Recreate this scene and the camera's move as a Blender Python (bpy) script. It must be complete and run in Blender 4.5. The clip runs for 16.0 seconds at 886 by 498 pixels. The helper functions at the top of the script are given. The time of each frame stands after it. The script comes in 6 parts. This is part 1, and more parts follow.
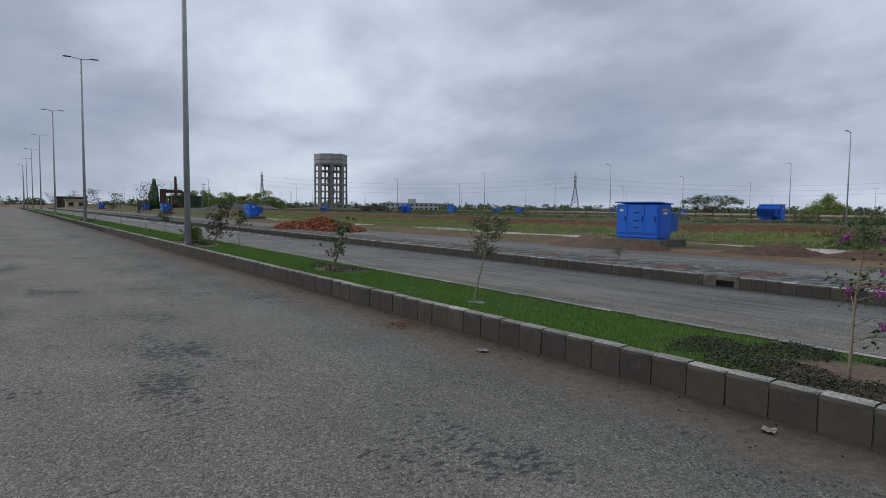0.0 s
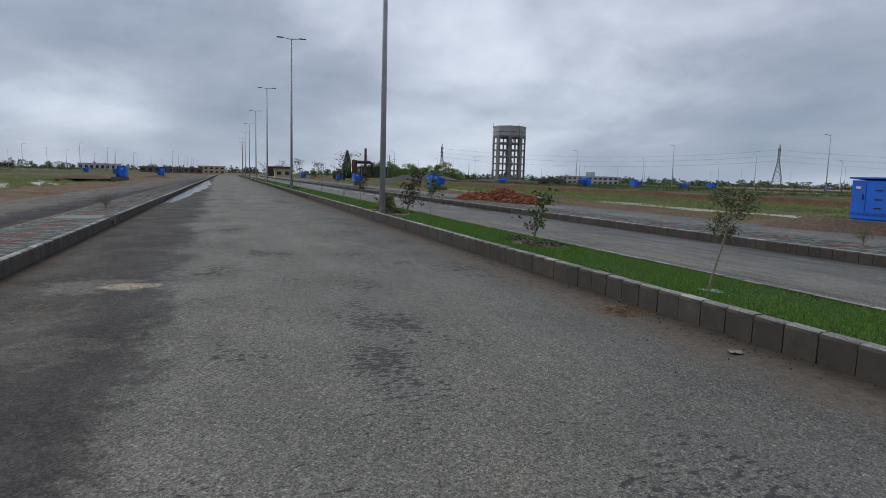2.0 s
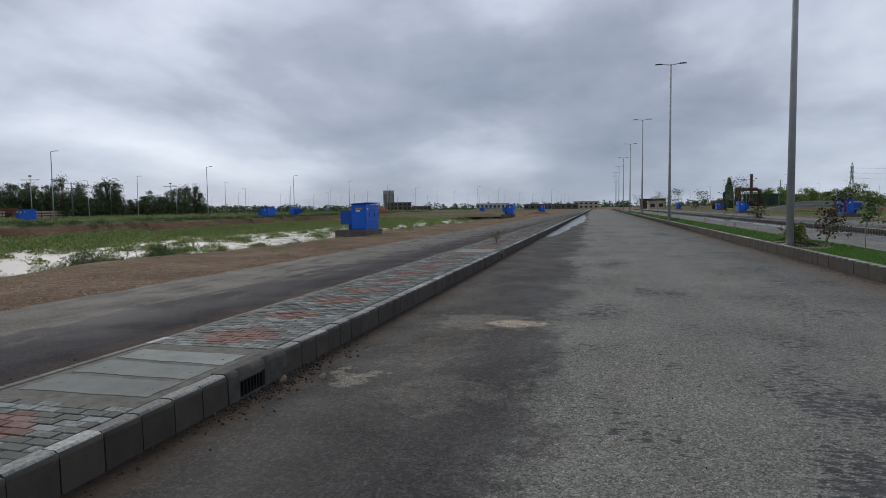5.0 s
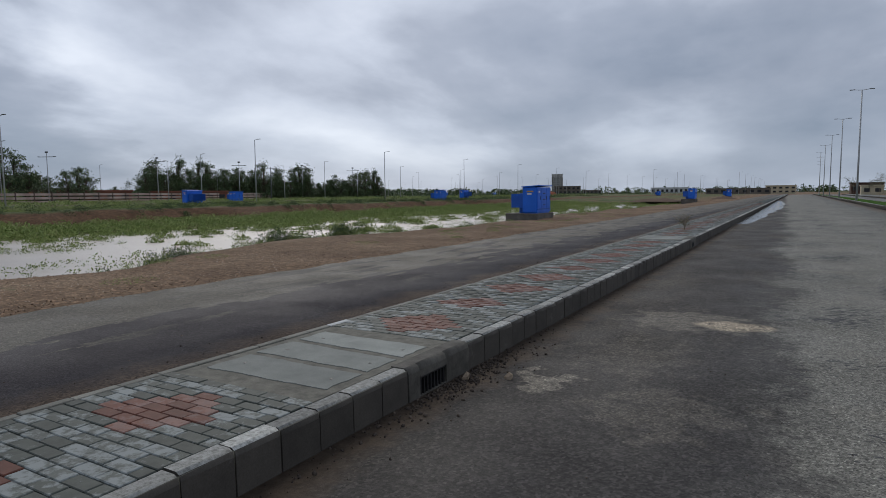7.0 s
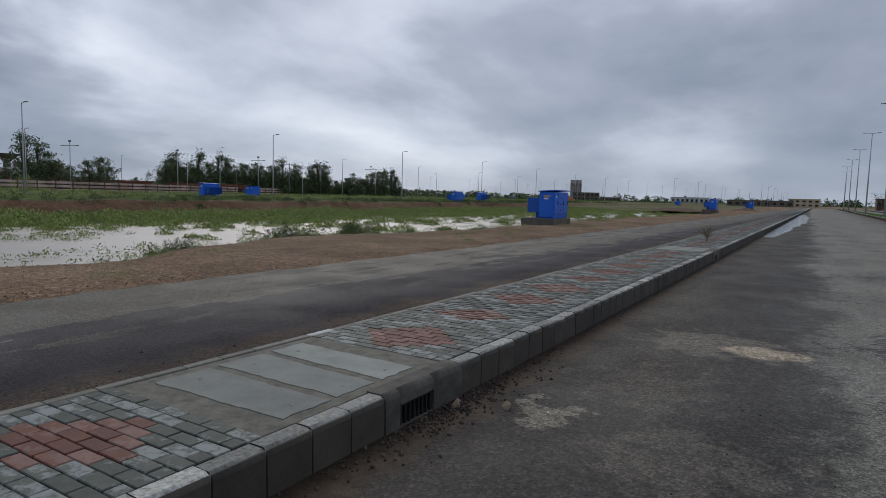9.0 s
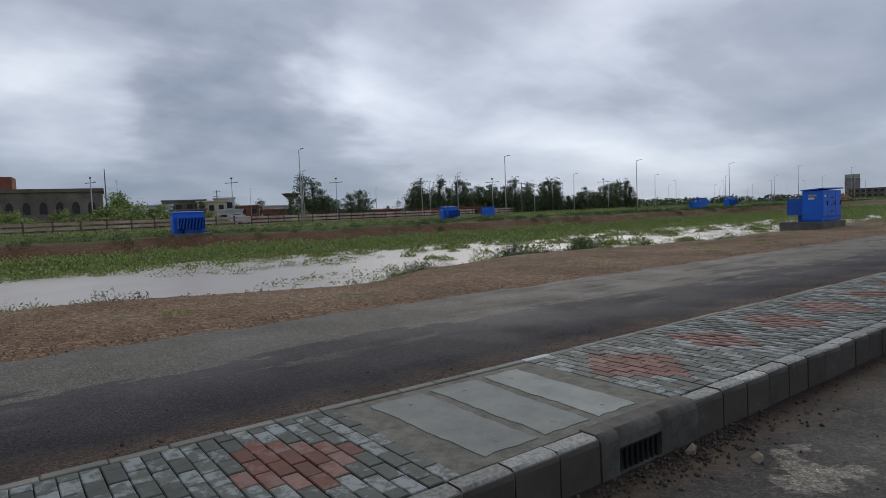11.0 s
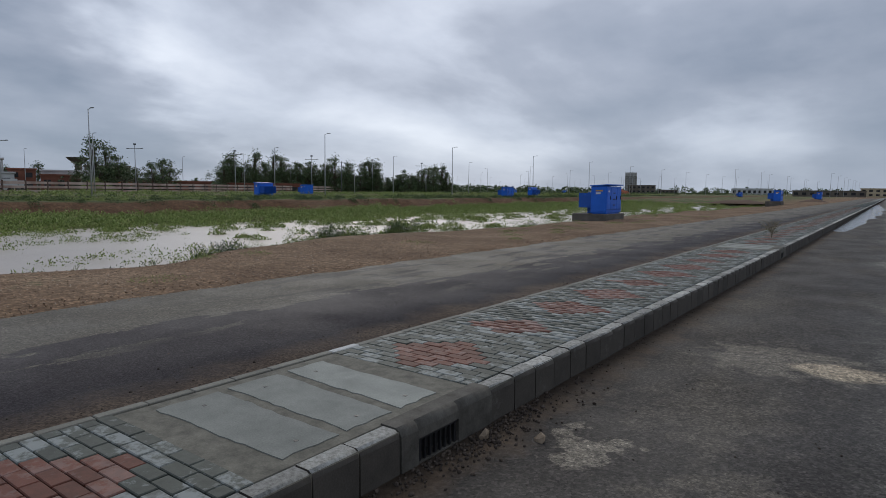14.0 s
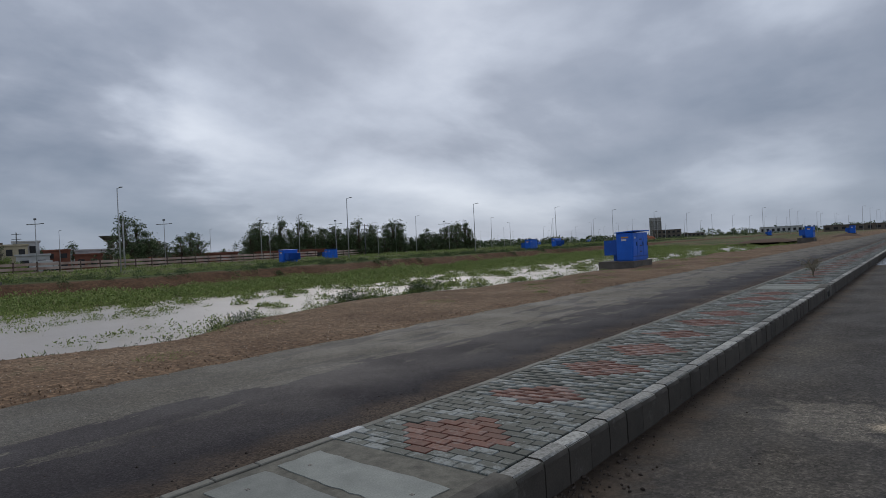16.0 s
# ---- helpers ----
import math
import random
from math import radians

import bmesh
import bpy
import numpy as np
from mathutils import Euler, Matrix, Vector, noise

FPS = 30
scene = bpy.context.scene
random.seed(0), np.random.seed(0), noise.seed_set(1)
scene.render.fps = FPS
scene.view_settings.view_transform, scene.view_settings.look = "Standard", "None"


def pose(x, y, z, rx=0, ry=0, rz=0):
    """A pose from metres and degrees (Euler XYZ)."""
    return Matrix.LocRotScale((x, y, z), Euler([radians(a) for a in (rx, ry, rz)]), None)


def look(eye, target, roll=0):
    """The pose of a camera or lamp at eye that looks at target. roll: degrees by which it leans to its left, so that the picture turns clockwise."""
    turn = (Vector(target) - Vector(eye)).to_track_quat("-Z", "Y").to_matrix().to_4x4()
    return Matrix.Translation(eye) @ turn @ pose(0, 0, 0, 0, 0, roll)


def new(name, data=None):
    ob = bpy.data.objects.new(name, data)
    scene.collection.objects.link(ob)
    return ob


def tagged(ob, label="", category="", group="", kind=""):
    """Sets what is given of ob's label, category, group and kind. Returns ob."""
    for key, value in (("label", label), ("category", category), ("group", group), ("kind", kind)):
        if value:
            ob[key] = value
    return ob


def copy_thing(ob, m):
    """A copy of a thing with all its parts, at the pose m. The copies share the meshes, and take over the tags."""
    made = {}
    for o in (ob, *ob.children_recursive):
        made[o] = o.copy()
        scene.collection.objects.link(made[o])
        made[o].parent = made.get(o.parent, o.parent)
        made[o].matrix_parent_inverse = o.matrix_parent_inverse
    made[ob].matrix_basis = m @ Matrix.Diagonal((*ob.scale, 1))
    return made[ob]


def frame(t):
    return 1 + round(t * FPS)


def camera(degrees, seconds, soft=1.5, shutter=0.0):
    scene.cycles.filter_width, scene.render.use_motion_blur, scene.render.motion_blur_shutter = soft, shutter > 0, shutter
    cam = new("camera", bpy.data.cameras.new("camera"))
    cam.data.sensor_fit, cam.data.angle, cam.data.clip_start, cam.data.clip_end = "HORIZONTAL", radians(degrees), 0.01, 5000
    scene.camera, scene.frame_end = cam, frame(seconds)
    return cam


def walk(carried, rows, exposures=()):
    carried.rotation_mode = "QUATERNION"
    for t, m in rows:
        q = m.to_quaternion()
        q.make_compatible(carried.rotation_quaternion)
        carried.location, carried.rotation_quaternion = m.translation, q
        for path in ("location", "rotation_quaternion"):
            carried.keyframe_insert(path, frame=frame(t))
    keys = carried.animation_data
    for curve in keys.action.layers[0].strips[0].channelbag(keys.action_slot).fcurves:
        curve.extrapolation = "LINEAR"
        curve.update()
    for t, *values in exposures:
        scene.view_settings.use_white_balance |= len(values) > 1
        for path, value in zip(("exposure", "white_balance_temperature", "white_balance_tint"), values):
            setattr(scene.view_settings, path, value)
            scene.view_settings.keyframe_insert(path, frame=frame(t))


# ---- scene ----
cam = camera(72.3, 16.0, soft=0.6)
PATH = [
    (0, (0.452, 0.68, 1.801), (1.625, 2.293, 1.667), 0.7),
    (0.5, (0.541, 0.855, 1.778), (1.556, 2.57, 1.611), -0.6),
    (1, (0.527, 1.167, 1.765), (1.55, 2.876, 1.587), 1.8),
    (1.5, (0.398, 1.335, 1.795), (1.381, 3.063, 1.578), 2.2),
    (2, (0.365, 1.665, 1.737), (1.037, 3.534, 1.503), 1.6),
    (2.5, (0.429, 1.891, 1.729), (0.742, 3.852, 1.493), -0.0),
    (3, (0.424, 2.173, 1.75), (0.461, 4.157, 1.501), 0.2),
    (3.5, (0.383, 2.569, 1.644), (0.478, 4.554, 1.424), 1.5),
    (4, (0.146, 2.507, 1.771), (0.289, 4.492, 1.573), -0.1),
    (4.5, (0.082, 2.831, 1.72), (-0.037, 4.819, 1.537), 0.2),
    (4.7, (0.16, 2.894, 1.695), (-0.171, 4.861, 1.548), -1.2),
    (6.8, (-0.319, 3.575, 1.621), (-1.186, 5.369, 1.451), 0.5),
    (7, (-0.394, 3.638, 1.616), (-1.393, 5.361, 1.435), -0.5),
    (7.5, (-0.523, 3.979, 1.585), (-1.912, 5.413, 1.459), -2.6),
    (8, (-0.431, 4.047, 1.601), (-1.906, 5.394, 1.506), -2.5),
    (8.5, (-0.416, 4.159, 1.596), (-1.605, 5.76, 1.444), -0.9),
    (9, (-0.598, 4.339, 1.591), (-1.642, 6.036, 1.415), 1.5),
    (9.5, (-0.648, 4.425, 1.593), (-1.718, 6.105, 1.404), 1.0),
    (10, (-0.773, 4.683, 1.552), (-2.273, 5.995, 1.382), -0.1),
    (10.2, (-0.783, 4.768, 1.554), (-2.412, 5.918, 1.392), -0.6),
    (12.3, (-0.493, 4.665, 1.658), (-2.023, 5.952, 1.622), -4.9),
    (12.5, (-0.49, 4.673, 1.641), (-2.019, 5.96, 1.604), -4.5),
    (13, (-0.508, 4.712, 1.641), (-2.045, 5.991, 1.575), -5.4),
    (13.5, (-0.504, 4.711, 1.643), (-2.019, 6.009, 1.503), -4.7),
    (14, (-0.699, 4.841, 1.673), (-1.883, 6.441, 1.479), 0.6),
    (14.5, (-0.868, 4.937, 1.704), (-1.792, 6.709, 1.622), 1.2),
    (15, (-0.921, 4.966, 1.684), (-1.952, 6.679, 1.626), 0.1),
    (15.5, (-0.963, 5.206, 1.665), (-2.171, 6.799, 1.658), -1.7),
    (16, (-0.956, 5.414, 1.659), (-2.21, 6.972, 1.654), -2.8),
]
walk(cam, [(t, look(eye, target, roll)) for t, eye, target, roll in PATH], [(0, 0.0), (3.5, 0.0), (4.5, -0.1), (7, -0.12), (8.5, -0.2), (10, -0.15), (12.5, -0.12), (14.5, -0.12), (15.5, -0.25), (16, -0.32)])

# ---- world, sun, exposure ----
world = bpy.data.worlds.new("overcast_sky")
scene.world = world
world.use_nodes = True
wn, wl = world.node_tree.nodes, world.node_tree.links
wn.clear()


def build_sky():
    out = wn.new("ShaderNodeOutputWorld")
    bg = wn.new("ShaderNodeBackground")
    sky = wn.new("ShaderNodeTexSky")
    sky.sky_type, sky.sun_disc = "NISHITA", False
    sky.sun_elevation, sky.sun_rotation = radians(33), radians(-41)
    skyb = wn.new("ShaderNodeVectorMath"); skyb.operation = "SCALE"; skyb.inputs["Scale"].default_value = 0.05
    wl.new(sky.outputs[0], skyb.inputs[0])
    co = wn.new("ShaderNodeTexCoord")
    sep = wn.new("ShaderNodeSeparateXYZ")
    wl.new(co.outputs["Generated"], sep.inputs[0])
    up = wn.new("ShaderNodeMath"); up.operation = "MAXIMUM"; up.inputs[1].default_value = 0.0
    wl.new(sep.outputs["Z"], up.inputs[0])
    # a flat cloud deck: direction over height
    den = wn.new("ShaderNodeMath"); den.operation = "ADD"; den.inputs[1].default_value = 0.28
    wl.new(up.outputs[0], den.inputs[0])
    dx = wn.new("ShaderNodeMath"); dx.operation = "DIVIDE"
    dy = wn.new("ShaderNodeMath"); dy.operation = "DIVIDE"
    wl.new(sep.outputs["X"], dx.inputs[0]); wl.new(den.outputs[0], dx.inputs[1])
    wl.new(sep.outputs["Y"], dy.inputs[0]); wl.new(den.outputs[0], dy.inputs[1])
    com = wn.new("ShaderNodeCombineXYZ")
    wl.new(dx.outputs[0], com.inputs[0]); wl.new(dy.outputs[0], com.inputs[1])
    big = wn.new("ShaderNodeTexNoise"); big.inputs["Scale"].default_value = 1.15; big.inputs["Detail"].default_value = 8; big.inputs["Roughness"].default_value = 0.5; big.inputs["Distortion"].default_value = 0.12
    mp = wn.new("ShaderNodeMapping"); mp.inputs["Location"].default_value = (3.1, 7.4, 1.2); mp.inputs["Scale"].default_value = (1.0, 0.8, 1.0)
    wl.new(com.outputs[0], mp.inputs[0]); wl.new(mp.outputs[0], big.inputs["Vector"])
    ramp = wn.new("ShaderNodeValToRGB")
    cr = ramp.color_ramp
    cr.elements[0].position, cr.elements[0].color = 0.24, (0.16, 0.205, 0.285, 1)
    cr.elements[1].position, cr.elements[1].color = 0.74, (0.70, 0.75, 0.84, 1)
    e = cr.elements.new(0.45); e.color = (0.31, 0.352, 0.44, 1)
    e = cr.elements.new(0.57); e.color = (0.465, 0.515, 0.615, 1)
    # the heavy cloud over the road and the thin one round the veiled sun, with edges broken by the same noise
    total = big.outputs["Fac"]
    for az, el, lo, hi, gain in ((-22, 17, 0.955, 0.985, -0.07), (57, 14, 0.965, 0.995, -0.02), (-92, 4, 0.87, 0.985, -0.13), (-46, 15, 0.90, 0.995, 0.045), (20, 10, 0.93, 0.995, 0.06), (-72, 3, 0.96, 0.99, -0.17), (-72, 26, 0.90, 0.99, 0.07)):
        dd = wn.new("ShaderNodeVectorMath"); dd.operation = "DOT_PRODUCT"
        wl.new(co.outputs["Generated"], dd.inputs[0])
        dd.inputs[1].default_value = (math.sin(radians(az)) * math.cos(radians(el)), math.cos(radians(az)) * math.cos(radians(el)), math.sin(radians(el)))
        wv = wn.new("ShaderNodeMath"); wv.operation = "MULTIPLY_ADD"; wv.inputs[1].default_value = 0.11; wv.inputs[2].default_value = -0.055
        wl.new(big.outputs["Fac"], wv.inputs[0])
        sm = wn.new("ShaderNodeMath"); sm.operation = "SUBTRACT" if gain < 0 else "ADD"
        wl.new(dd.outputs["Value"], sm.inputs[0]); wl.new(wv.outputs[0], sm.inputs[1])
        mr = wn.new("ShaderNodeMapRange"); mr.interpolation_type = "SMOOTHSTEP"
        mr.inputs["From Min"].default_value, mr.inputs["From Max"].default_value = lo, hi
        mr.inputs["To Min"].default_value, mr.inputs["To Max"].default_value = 0.0, gain
        wl.new(sm.outputs[0], mr.inputs["Value"])
        ad = wn.new("ShaderNodeMath"); ad.operation = "ADD"
        wl.new(total, ad.inputs[0]); wl.new(mr.outputs[0], ad.inputs[1])
        total = ad.outputs[0]
    wl.new(total, ramp.inputs[0])
    # haze towards the horizon
    hz = wn.new("ShaderNodeMapRange"); hz.inputs["From Min"].default_value = 0.0; hz.inputs["From Max"].default_value = 0.16; hz.inputs["To Min"].default_value = 0.55; hz.inputs["To Max"].default_value = 0.0
    wl.new(up.outputs[0], hz.inputs["Value"])
    mix = wn.new("ShaderNodeMix"); mix.data_type = "RGBA"
    wl.new(hz.outputs[0], mix.inputs["Factor"])
    wl.new(ramp.outputs[0], mix.inputs["A"])
    mix.inputs["B"].default_value = (0.30, 0.37, 0.475, 1)
    add = wn.new("ShaderNodeMix"); add.data_type = "RGBA"; add.inputs["Factor"].default_value = 0.92
    wl.new(skyb.outputs[0], add.inputs["A"]); wl.new(mix.outputs["Result"], add.inputs["B"])
    # the veiled sun brightens the cloud round it
    dot = wn.new("ShaderNodeVectorMath"); dot.operation = "DOT_PRODUCT"
    wl.new(co.outputs["Generated"], dot.inputs[0])
    dot.inputs[1].default_value = Vector((-0.60, 0.68, 0.42)).normalized()
    glow = wn.new("ShaderNodeMapRange"); glow.interpolation_type = "SMOOTHSTEP"
    glow.inputs["From Min"].default_value = 0.72; glow.inputs["From Max"].default_value = 1.0; glow.inputs["To Min"].default_value = 0.98; glow.inputs["To Max"].default_value = 1.1
    wl.new(dot.outputs["Value"], glow.inputs["Value"])
    lit = wn.new("ShaderNodeVectorMath"); lit.operation = "SCALE"
    wl.new(add.outputs["Result"], lit.inputs[0]); wl.new(glow.outputs[0], lit.inputs["Scale"])
    bg.inputs["Strength"].default_value = 1.28
    wl.new(lit.outputs[0], bg.inputs["Color"])
    wl.new(bg.outputs[0], out.inputs[0])


build_sky()
sun = new("sun", bpy.data.lights.new("sun", "SUN"))
sun.data.energy, sun.data.angle, sun.data.color = 1.0, radians(40), (1.0, 0.92, 0.80)
sun.matrix_world = look((-60, 68, 60), (0, 0, 0))

# ---- materials ----


class M:
    """A small helper round a node material."""

    def __init__(self, name):
        self.mat = bpy.data.materials.new(name)
        self.mat.use_nodes = True
        self.n, self.l = self.mat.node_tree.nodes, self.mat.node_tree.links
        self.b = self.n["Principled BSDF"]
        self.co = self.n.new("ShaderNodeTexCoord")
        self.geo = self.n.new("ShaderNodeNewGeometry")

    def noise(self, scale, detail=4, rough=0.55, dist=0.0, vec=None, stretch=None):
        t = self.n.new("ShaderNodeTexNoise")
        t.inputs["Scale"].default_value, t.inputs["Detail"].default_value = scale, detail
        t.inputs["Roughness"].default_value, t.inputs["Distortion"].default_value = rough, dist
        v = vec or self.geo.outputs["Position"]
        if stretch:
            mp = self.n.new("ShaderNodeMapping")
            mp.inputs["Scale"].default_value = stretch
            self.l.new(v, mp.inputs[0])
            v = mp.outputs[0]
        self.l.new(v, t.inputs["Vector"])
        return t.outputs["Fac"]

    def voro(self, scale, out="Color", feature="F1"):
        t = self.n.new("ShaderNodeTexVoronoi")
        t.feature = feature
        t.inputs["Scale"].default_value = scale
        self.l.new(self.geo.outputs["Position"], t.inputs["Vector"])
        return t.outputs[out]

    def ramp(self, fac, *stops):
        r = self.n.new("ShaderNodeValToRGB")
        e = r.color_ramp.elements
        while len(e) < len(stops):
            e.new(0.5)
        for k, (p, c) in enumerate(stops):
            e[k].position = p
            e[k].color = (*c, 1) if isinstance(c, tuple) else (c, c, c, 1)
        self.l.new(fac, r.inputs[0])
        return r.outputs[0]

    def mix(self, fac, a, b, blend="MIX"):
        m = self.n.new("ShaderNodeMix")
        m.data_type, m.blend_type = "RGBA", blend
        for key, v in (("Factor", fac), ("A", a), ("B", b)):
            s = m.inputs[key]
            if isinstance(v, (int, float)):
                s.default_value = v if key == "Factor" else (v, v, v, 1)
            elif isinstance(v, tuple):
                s.default_value = (*v, 1)
            else:
                self.l.new(v, s)
        return m.outputs["Result"]

    def math(self, op, a, b=0.0):
        m = self.n.new("ShaderNodeMath")
        m.operation = op
        for k, v in enumerate((a, b)):
            if isinstance(v, (int, float)):
                m.inputs[k].default_value = v
            else:
                self.l.new(v, m.inputs[k])
        return m.outputs[0]

    def xyz(self):
        s = self.n.new("ShaderNodeSeparateXYZ")
        self.l.new(self.geo.outputs["Position"], s.inputs[0])
        return s.outputs

    def rand(self):
        o = self.n.new("ShaderNodeObjectInfo")
        return o.outputs["Random"]

    def island(self):
        return self.geo.outputs["Random Per Island"]

    def blob(self, x, y, rx, ry, wob=0.35, wscale=2.2, soft=0.25):
        """1 inside an uneven oval on the ground, 0 outside."""
        px, py, _ = self.xyz()
        a = self.math("DIVIDE", self.math("SUBTRACT", px, x), rx)
        c = self.math("DIVIDE", self.math("SUBTRACT", py, y), ry)
        d = self.math("SQRT", self.math("ADD", self.math("MULTIPLY", a, a), self.math("MULTIPLY", c, c)))
        w = self.math("MULTIPLY", self.math("SUBTRACT", self.noise(wscale, 5, 0.65), 0.5), wob * 4)
        return self.ramp(self.math("ADD", d, w), (1.0 - soft, 1.0), (1.0 + soft, 0.0))

    def bump(self, h, strength=0.4, dist=0.01):
        b = self.n.new("ShaderNodeBump")
        b.inputs["Strength"].default_value, b.inputs["Distance"].default_value = strength, dist
        self.l.new(h, b.inputs["Height"])
        self.l.new(b.outputs[0], self.b.inputs["Normal"])

    def done(self, color, rough=0.8, metal=0.0, spec=None):
        for key, v in (("Base Color", color), ("Roughness", rough), ("Metallic", metal)):
            if isinstance(v, tuple):
                self.b.inputs[key].default_value = (*v, 1)
            elif isinstance(v, (int, float)):
                self.b.inputs[key].default_value = v
            else:
                self.l.new(v, self.b.inputs[key])
        if spec is not None:
            self.b.inputs["Specular IOR Level"].default_value = spec
        return self.mat


def mat_asphalt(name, base, dark, warm, stains=(), wet=None, chips=None):
    m = M(name)
    agg = m.voro(105, "Color")
    grain = m.ramp(agg, (0.06, 0.32), (0.45, 0.9), (0.85, 1.2), (0.975, 2.4))
    grain = m.mix(1.0, grain, m.ramp(m.voro(55, "Color"), (0.08, 0.58), (0.6, 1.0), (0.97, 1.5)), "MULTIPLY")
    grain = m.mix(1.0, grain, m.ramp(m.noise(5, 6, 0.7), (0.34, 0.95), (0.66, 1.05)), "MULTIPLY")
    fine = m.noise(160, 3)
    large = m.ramp(m.noise(0.35, 5, 0.6), (0.35, dark), (0.62, base))
    streak = m.ramp(m.noise(1.1, 6, 0.7, stretch=(1.6, 0.22, 1)), (0.42, 0.93), (0.6, 1.04))
    col = m.mix(1.0, m.mix(1.0, large, streak, "MULTIPLY"), grain, "MULTIPLY")
    col = m.mix(m.ramp(m.noise(0.9, 4), (0.55, 0.0), (0.75, 0.35)), col, m.mix(1.0, warm, grain, "MULTIPLY"))
    if chips:
        col = chips(m, col)
    if wet:
        col = wet(m, col)
    for x, y, rx, ry, c, k, wb in stains:
        f = m.math("MULTIPLY", m.blob(x, y, rx, ry, wb, 3.5), k)
        f = m.math("MULTIPLY", f, m.ramp(m.noise(14, 6, 0.75), (0.38, 0.2), (0.56, 1.0)))
        col = m.mix(f, col, m.mix(1.0, c, grain, "MULTIPLY"))
    m.bump(m.math("ADD", m.math("ADD", agg, m.math("MULTIPLY", fine, 0.6)), m.math("MULTIPLY", m.voro(48, "Distance"), -0.4)), 0.75, 0.007)
    return m.done(col, m.ramp(m.noise(0.8, 4), (0.4, 0.68), (0.65, 0.86)), 0, 0.24)


def bitumen_flakes(m, col):
    """Ragged flakes of dark bitumen, gathered in wheel tracks."""
    px, py, _ = m.xyz()
    flake = m.noise(13.0, 4, 0.58, 0.2, stretch=(0.75, 1.5, 1))
    area = m.noise(0.55, 3, 0.5, stretch=(1.3, 0.7, 1))
    mid = m.ramp(m.math("MULTIPLY", m.math("ABSOLUTE", m.math("SUBTRACT", px, 0.9)), 0.25), (0.15, 0.02), (0.75, -0.03))
    for x, y, rx, ry in ((0.8, 9.7, 0.6, 1.0), (1.65, 6.9, 0.5, 0.9), (0.75, 5.0, 0.4, 0.5), (0.35, 13.0, 0.5, 2.0)):
        mid = m.math("ADD", mid, m.math("MULTIPLY", m.blob(x, y, rx, ry, 0.6, 1.6, 0.8), 0.12))
    f = m.ramp(m.math("ADD", m.math("ADD", flake, m.math("MULTIPLY", m.math("SUBTRACT", area, 0.5), 1.05)), mid), (0.675, 0.0), (0.687, 0.94))
    return m.mix(f, col, m.mix(1.0, (0.058, 0.058, 0.058), m.ramp(m.voro(62, "Color"), (0.1, 0.5), (0.97, 1.6)), "MULTIPLY"))


def left_wet(m, col):
    """Damp, freshly surfaced strip along the drain kerb, with an uneven edge, and silt beside both kerbs."""
    px, py, _ = m.xyz()
    w = m.math("MULTIPLY", m.math("SUBTRACT", m.noise(0.5, 7, 0.68, stretch=(1, 0.6, 1)), 0.5), 2.4)
    w = m.math("ADD", w, m.math("MULTIPLY", m.math("SUBTRACT", m.noise(6.0, 7, 0.75), 0.5), 1.3))
    edge = m.math("ADD", m.math("ADD", px, m.math("MULTIPLY", py, 0.012)), w)
    f = m.ramp(m.math("MULTIPLY", m.math("ADD", edge, 4.0), 0.125), (0.40, 1.0), (0.445, 0.8), (0.495, 0.0))
    damp = m.mix(1.0, m.ramp(m.noise(0.7, 5, 0.6, stretch=(1, 0.35, 1)), (0.3, (0.025, 0.0227, 0.0235)), (0.52, (0.04, 0.0355, 0.0335)), (0.76, (0.085, 0.073, 0.056))), m.mix(1.0, m.ramp(m.voro(55, "Color"), (0.1, 0.4), (0.6, 1.0), (0.95, 1.9)), m.ramp(m.noise(18, 6, 0.75), (0.35, 0.6), (0.65, 1.5)), "MULTIPLY"), "MULTIPLY")
    col = m.mix(m.math("MULTIPLY", f, 0.95), col, damp)
    silt_r = m.ramp(m.math("SUBTRACT", m.math("ADD", px, m.math("MULTIPLY", m.math("SUBTRACT", m.noise(1.6, 6, 0.65), 0.5), 1.5)), 4.3), (0.0, 0.0), (0.75, 0.8))
    silt_l = m.ramp(m.math("ADD", m.math("ADD", m.math("MULTIPLY", px, -1.0), -2.5), m.math("MULTIPLY", m.math("SUBTRACT", m.noise(1.9, 6, 0.65), 0.5), 0.8)), (0.0, 0.0), (0.3, 0.85))
    silt = m.ramp(m.noise(9, 5, 0.7), (0.35, (0.18, 0.13, 0.088)), (0.65, (0.33, 0.25, 0.175)))
    col = m.mix(silt_r, col, silt)
    return m.mix(silt_l, col, m.mix(1.0, silt, (0.5, 0.47, 0.45), "MULTIPLY"))


STAINS = [
    (-1.5, 11.6, 0.75, 0.7, (0.23, 0.205, 0.165), 0.75, 0.6), (-0.95, 11.4, 0.5, 0.3, (0.52, 0.43, 0.31), 0.95, 0.25),
    (-2.2, 8.45, 0.26, 0.30, (0.36, 0.325, 0.265), 0.72, 1.5), (-1.15, 8.1, 0.5, 0.55, (0.26, 0.23, 0.18), 0.3, 1.3), (-1.7, 9.6, 0.6, 0.7, (0.21, 0.185, 0.15), 0.3, 1.3),
]
ASPHALT = mat_asphalt("worn_asphalt", (0.255, 0.243, 0.205), (0.20, 0.192, 0.163), (0.262, 0.228, 0.175), STAINS, left_wet, bitumen_flakes)


